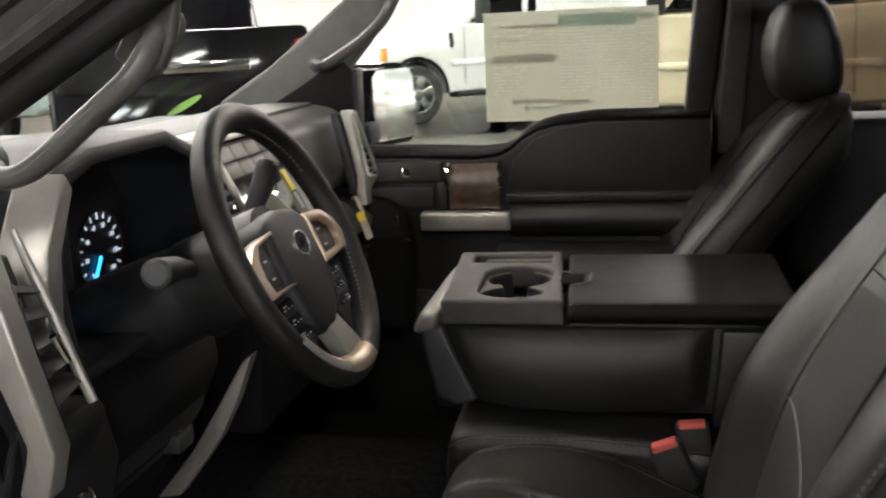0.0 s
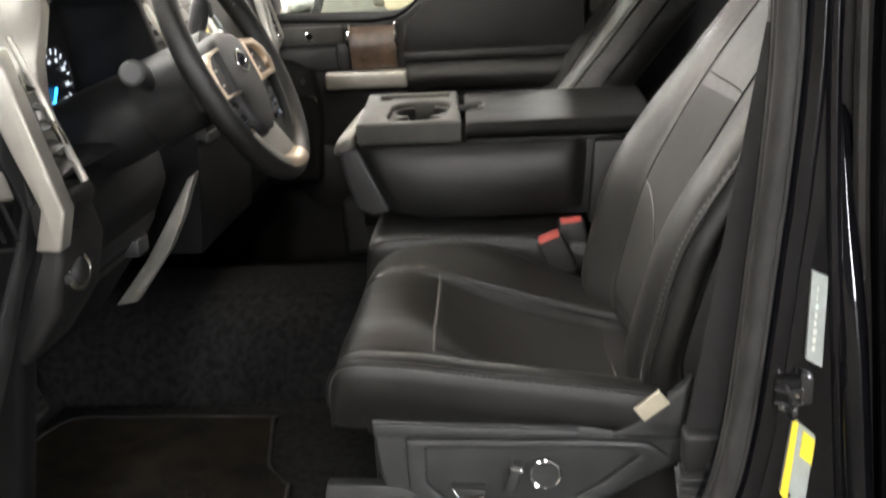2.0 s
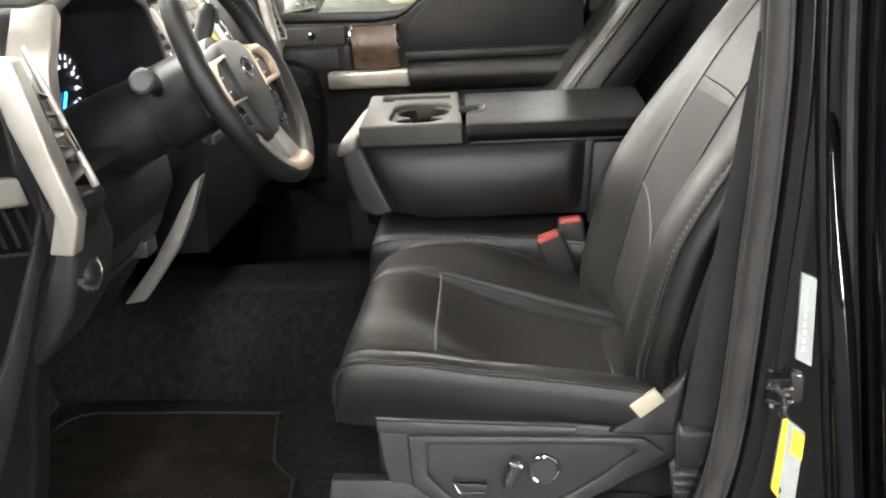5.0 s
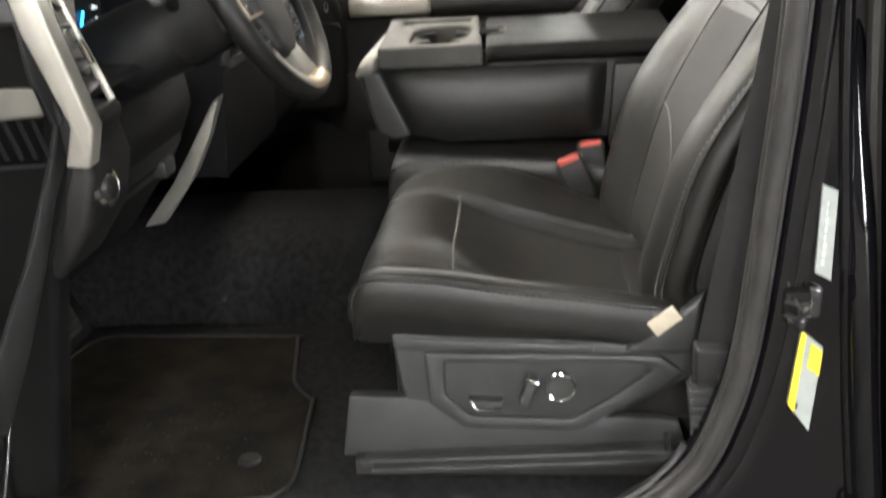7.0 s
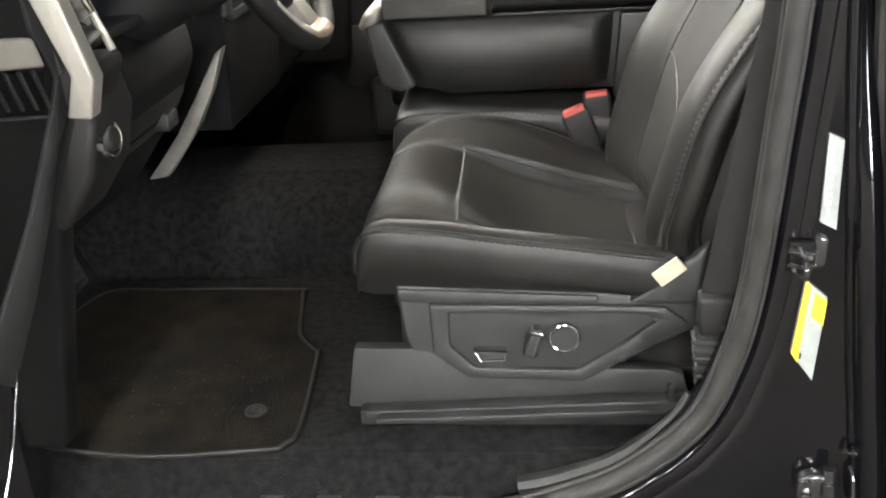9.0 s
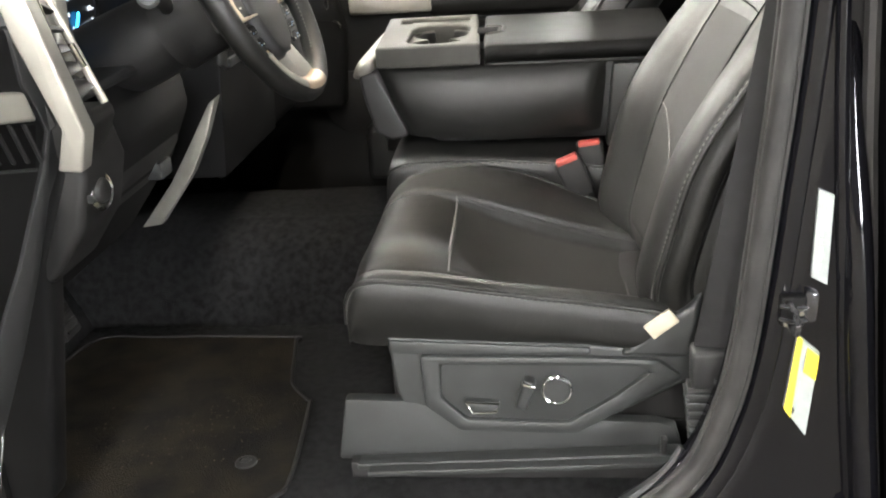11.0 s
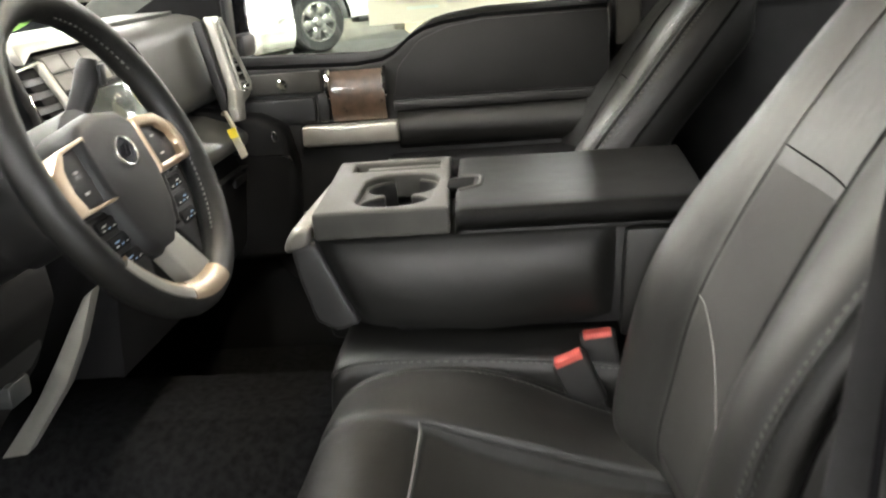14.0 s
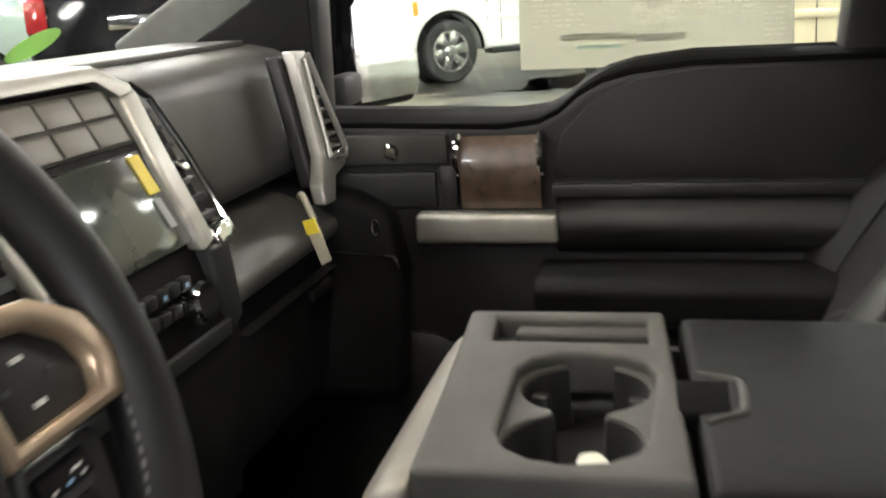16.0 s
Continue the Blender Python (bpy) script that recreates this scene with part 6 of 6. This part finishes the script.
part("mirror_pane", prism([(p * 0.66 + 0.030, q * 0.86) for p, q in house], "x", -0.004, 0.004, 0.002, 1, MM), MIRROR, dm)
part("arm", rbox(-0.28, -0.24, 0.90, 1.0, 1.215, 1.27, 0.012), DARK, dm)

# ---- driver's door, swung open beside the camera ----
dd = thing("driver_door", (-0.30, -0.95, 0.5), "open black driver door with silver trim", "car door")
DM = Matrix.Translation((-0.150, -0.890, 0)) @ Matrix.Rotation(radians(-112), 4, "Z")
edge = [(-0.070, 1.26), (-0.063, 1.19), (-0.075, 1.131), (-0.022, 1.054), (0.012, 0.978), (0.06, 0.887), (0.118, 0.795), (0.137, 0.738), (0.157, 0.693), (0.21, 0.60), (0.28, 0.45)]
part("panel", prism(edge + [(1.0, 0.45), (1.0, 1.26)], "y", -0.12, 0.0, 0.006, 2, DM), KICK, dd)
part("panel_border", prism(edge[:7] + [(0.155, 0.83), (0.10, 0.905), (0.039, 0.989), (-0.020, 1.092), (-0.040, 1.135), (-0.018, 1.196), (-0.015, 1.26)], "y", -0.01, 0.006, 0.003, 2, DM), PLASTIC, dd, "charcoal moulded door edge")
part("lower_edge", tube([DM @ Vector((p, 0.004, q)) for p, q in [(0.11, 0.815)] + edge[7:10]], 0.0022, 8), CHROME, dd, "thin bright door edge")
part("outer_skin", rbox(0.30, 1.02, -0.16, -0.121, 0.40, 1.26, 0.015, 3, DM), PAINT, dd)
part("trim_bar", prism([(-0.012, 1.189), (0.25, 1.232), (0.25, 1.198), (-0.022, 1.152)], "y", -0.005, 0.016, 0.005, 3, DM), SILVER, dd, "satin silver door trim")
grl = part("speaker_grille", prism([(-0.028, 1.146), (0.20, 1.19), (0.20, 1.145), (-0.015, 1.096)], "y", -0.004, 0.003, 0.002, 2, DM), CREASE, dd)
for k in range(9):
    u = -0.010 + 0.0195 * k
    part("grille_slat", prism([(u, 1.150 + 0.19 * (u + 0.02)), (u + 0.004, 1.150 + 0.19 * (u + 0.02)), (u - 0.011, 1.099 + 0.22 * (u + 0.02)), (u - 0.015, 1.099 + 0.22 * (u + 0.02))], "y", 0.002, 0.008, 0.001, 1, DM), PLASTIC, grl)
part("grille_rim", tube([DM @ Vector((p, 0.003, q)) for p, q in ((-0.016, 1.0935), (0.05, 1.1085), (0.20, 1.1425))], 0.002, 6), GREYPLASTIC, grl)

# ---- small things ----
mat = thing("floor_mat", (-0.15, -0.55, 0.562), "dirty black carpet floor mat in the driver footwell", "floor mat")
mp = [(-0.30, -0.262), (-0.05, -0.270), (-0.035, -0.285), (-0.008, -0.42), (0.005, -0.462), (0.040, -0.510), (0.048, -0.53), (0.068, -0.735), (0.055, -0.785), (0.020, -0.800), (-0.18, -0.815), (-0.42, -0.76), (-0.45, -0.70), (-0.45, -0.30)]
mp = [(v.x, v.y) for v in curve([(p, q, 0) for p, q in mp], 90, True)]
part("mat", prism(mp, "z", 0.562, 0.571, 0.002), MATFAB, mat)
part("bound_edge", tube([(p, q, 0.570) for p, q in mp], 0.0036, 6, True), PLASTIC, mat, "black bound mat edge")
part("fixing_post", lathe([(0.017, 0), (0.017, 0.004), (0.010, 0.007), (0.006, 0.004)], (-0.01, -0.70, 0.570), (0, 0, 1), 16), DARK, mat)
for a in (0.2, 2.3, 4.4):
    part("post_tab", rbox(-0.012, 0.012, -0.003, 0.003, 0.572, 0.576, 0.001, 2, Matrix.Translation((-0.01, -0.70, 0)) @ Matrix.Rotation(a, 4, "Z")), GREYPLASTIC, mat)

rng = random.Random(11)
grit = bmesh.new()
for k in range(420):
    if k < 260:
        px, py, pz = rng.gauss(-0.16, 0.10), rng.gauss(-0.62, 0.085), 0.572
        if not (-0.40 < px < 0.03 and -0.80 < py < -0.32):
            continue
    elif k < 340:
        px, py, pz = rng.uniform(-0.55, 0.55), rng.uniform(-0.775, -0.74), 0.561
    else:
        px, py = rng.uniform(-0.40, 0.33), rng.uniform(-0.852, -0.808)
        pz = 0.4975 + 0.008 * (px + 0.5) / 0.86
    size = rng.choice((0.0008, 0.001, 0.0013, 0.0017)) if k < 340 else rng.choice((0.0012, 0.002, 0.0035))
    base = Vector((px, py, pz))
    ring_v = [grit.verts.new(base + Vector((size * rng.uniform(0.7, 1.5) * math.cos(a), size * rng.uniform(0.7, 1.5) * math.sin(a), 0))) for a in (0, 1.3, 2.5, 3.8, 5.0)]
    tip = grit.verts.new(base + Vector((0, 0, size * 0.9)))
    for a in range(5):
        grit.faces.new((ring_v[a], ring_v[(a + 1) % 5], tip))
solo("dirt_crumbs", grit, GRIT, "dried mud crumbs on the floor mat and sill", "dirt", kind="stuff")

lab = solo("pillar_label", prism([(0.759, 1.040), (0.776, 1.032), (0.775, 0.925), (0.757, 0.935)], "y", -0.8755, -0.866, 0), WHITE, "white printed label on the black pillar", "label")
for k in range(8):
    part("print_line", rbox(0.7625 + 0.0004 * k, 0.766 + 0.0006 * (k % 3), -0.8765, -0.8756, 0.945 + 0.010 * k, 0.951 + 0.010 * k, 0), INK if k != 5 else TEAL, lab)
yl = thing("warning_label", (0.755, -0.868, 0.73), "white label with a yellow band on the pillar", "label")
part("sheet", prism([(0.746, 0.862), (0.772, 0.838), (0.762, 0.726), (0.735, 0.765)], "y", -0.8755, -0.866, 0), WHITE, yl)
part("yellow_band", prism([(0.746, 0.862), (0.752, 0.8565), (0.743, 0.752), (0.735, 0.765)], "y", -0.8772, -0.8756, 0), YELLOW, yl)
part("yellow_field", prism([(0.758, 0.846), (0.7715, 0.834), (0.769, 0.802), (0.755, 0.814)], "y", -0.8772, -0.8756, 0), YELLOW, yl)
part("dark_mark", lathe([(0.0055, 0), (0.0055, 0.0012)], (0.742, -0.8756, 0.762), (0, -1, 0), 14), DARK, yl)

tg = thing("key_tag", (-0.14, 0.45, 1.05), "cream paper tag on a looped string at the dash", "tag")
part("string", tube(curve([(-0.178, 0.485, 1.146), (-0.168, 0.470, 1.150), (-0.158, 0.462, 1.135), (-0.150, 0.460, 1.118)], 16), 0.0045, 8), CREAM, tg)
part("card", prism([(-0.164, 1.120), (-0.146, 1.124), (-0.128, 1.066), (-0.143, 1.058)], "y", 0.452, 0.456, 0.002), CREAM, tg)
part("yellow_end", prism([(-0.1635, 1.1195), (-0.1465, 1.1235), (-0.141, 1.104), (-0.158, 1.101)], "y", 0.4495, 0.4519, 0), YELLOW, tg)
solo("windscreen_sticker", lathe([(0.044, 0), (0.044, 0.001)], (-0.572, 0.522, 1.360), (0.55, 0.0, -0.92), 28), GREEN, "round green sticker on the windscreen", "sticker")
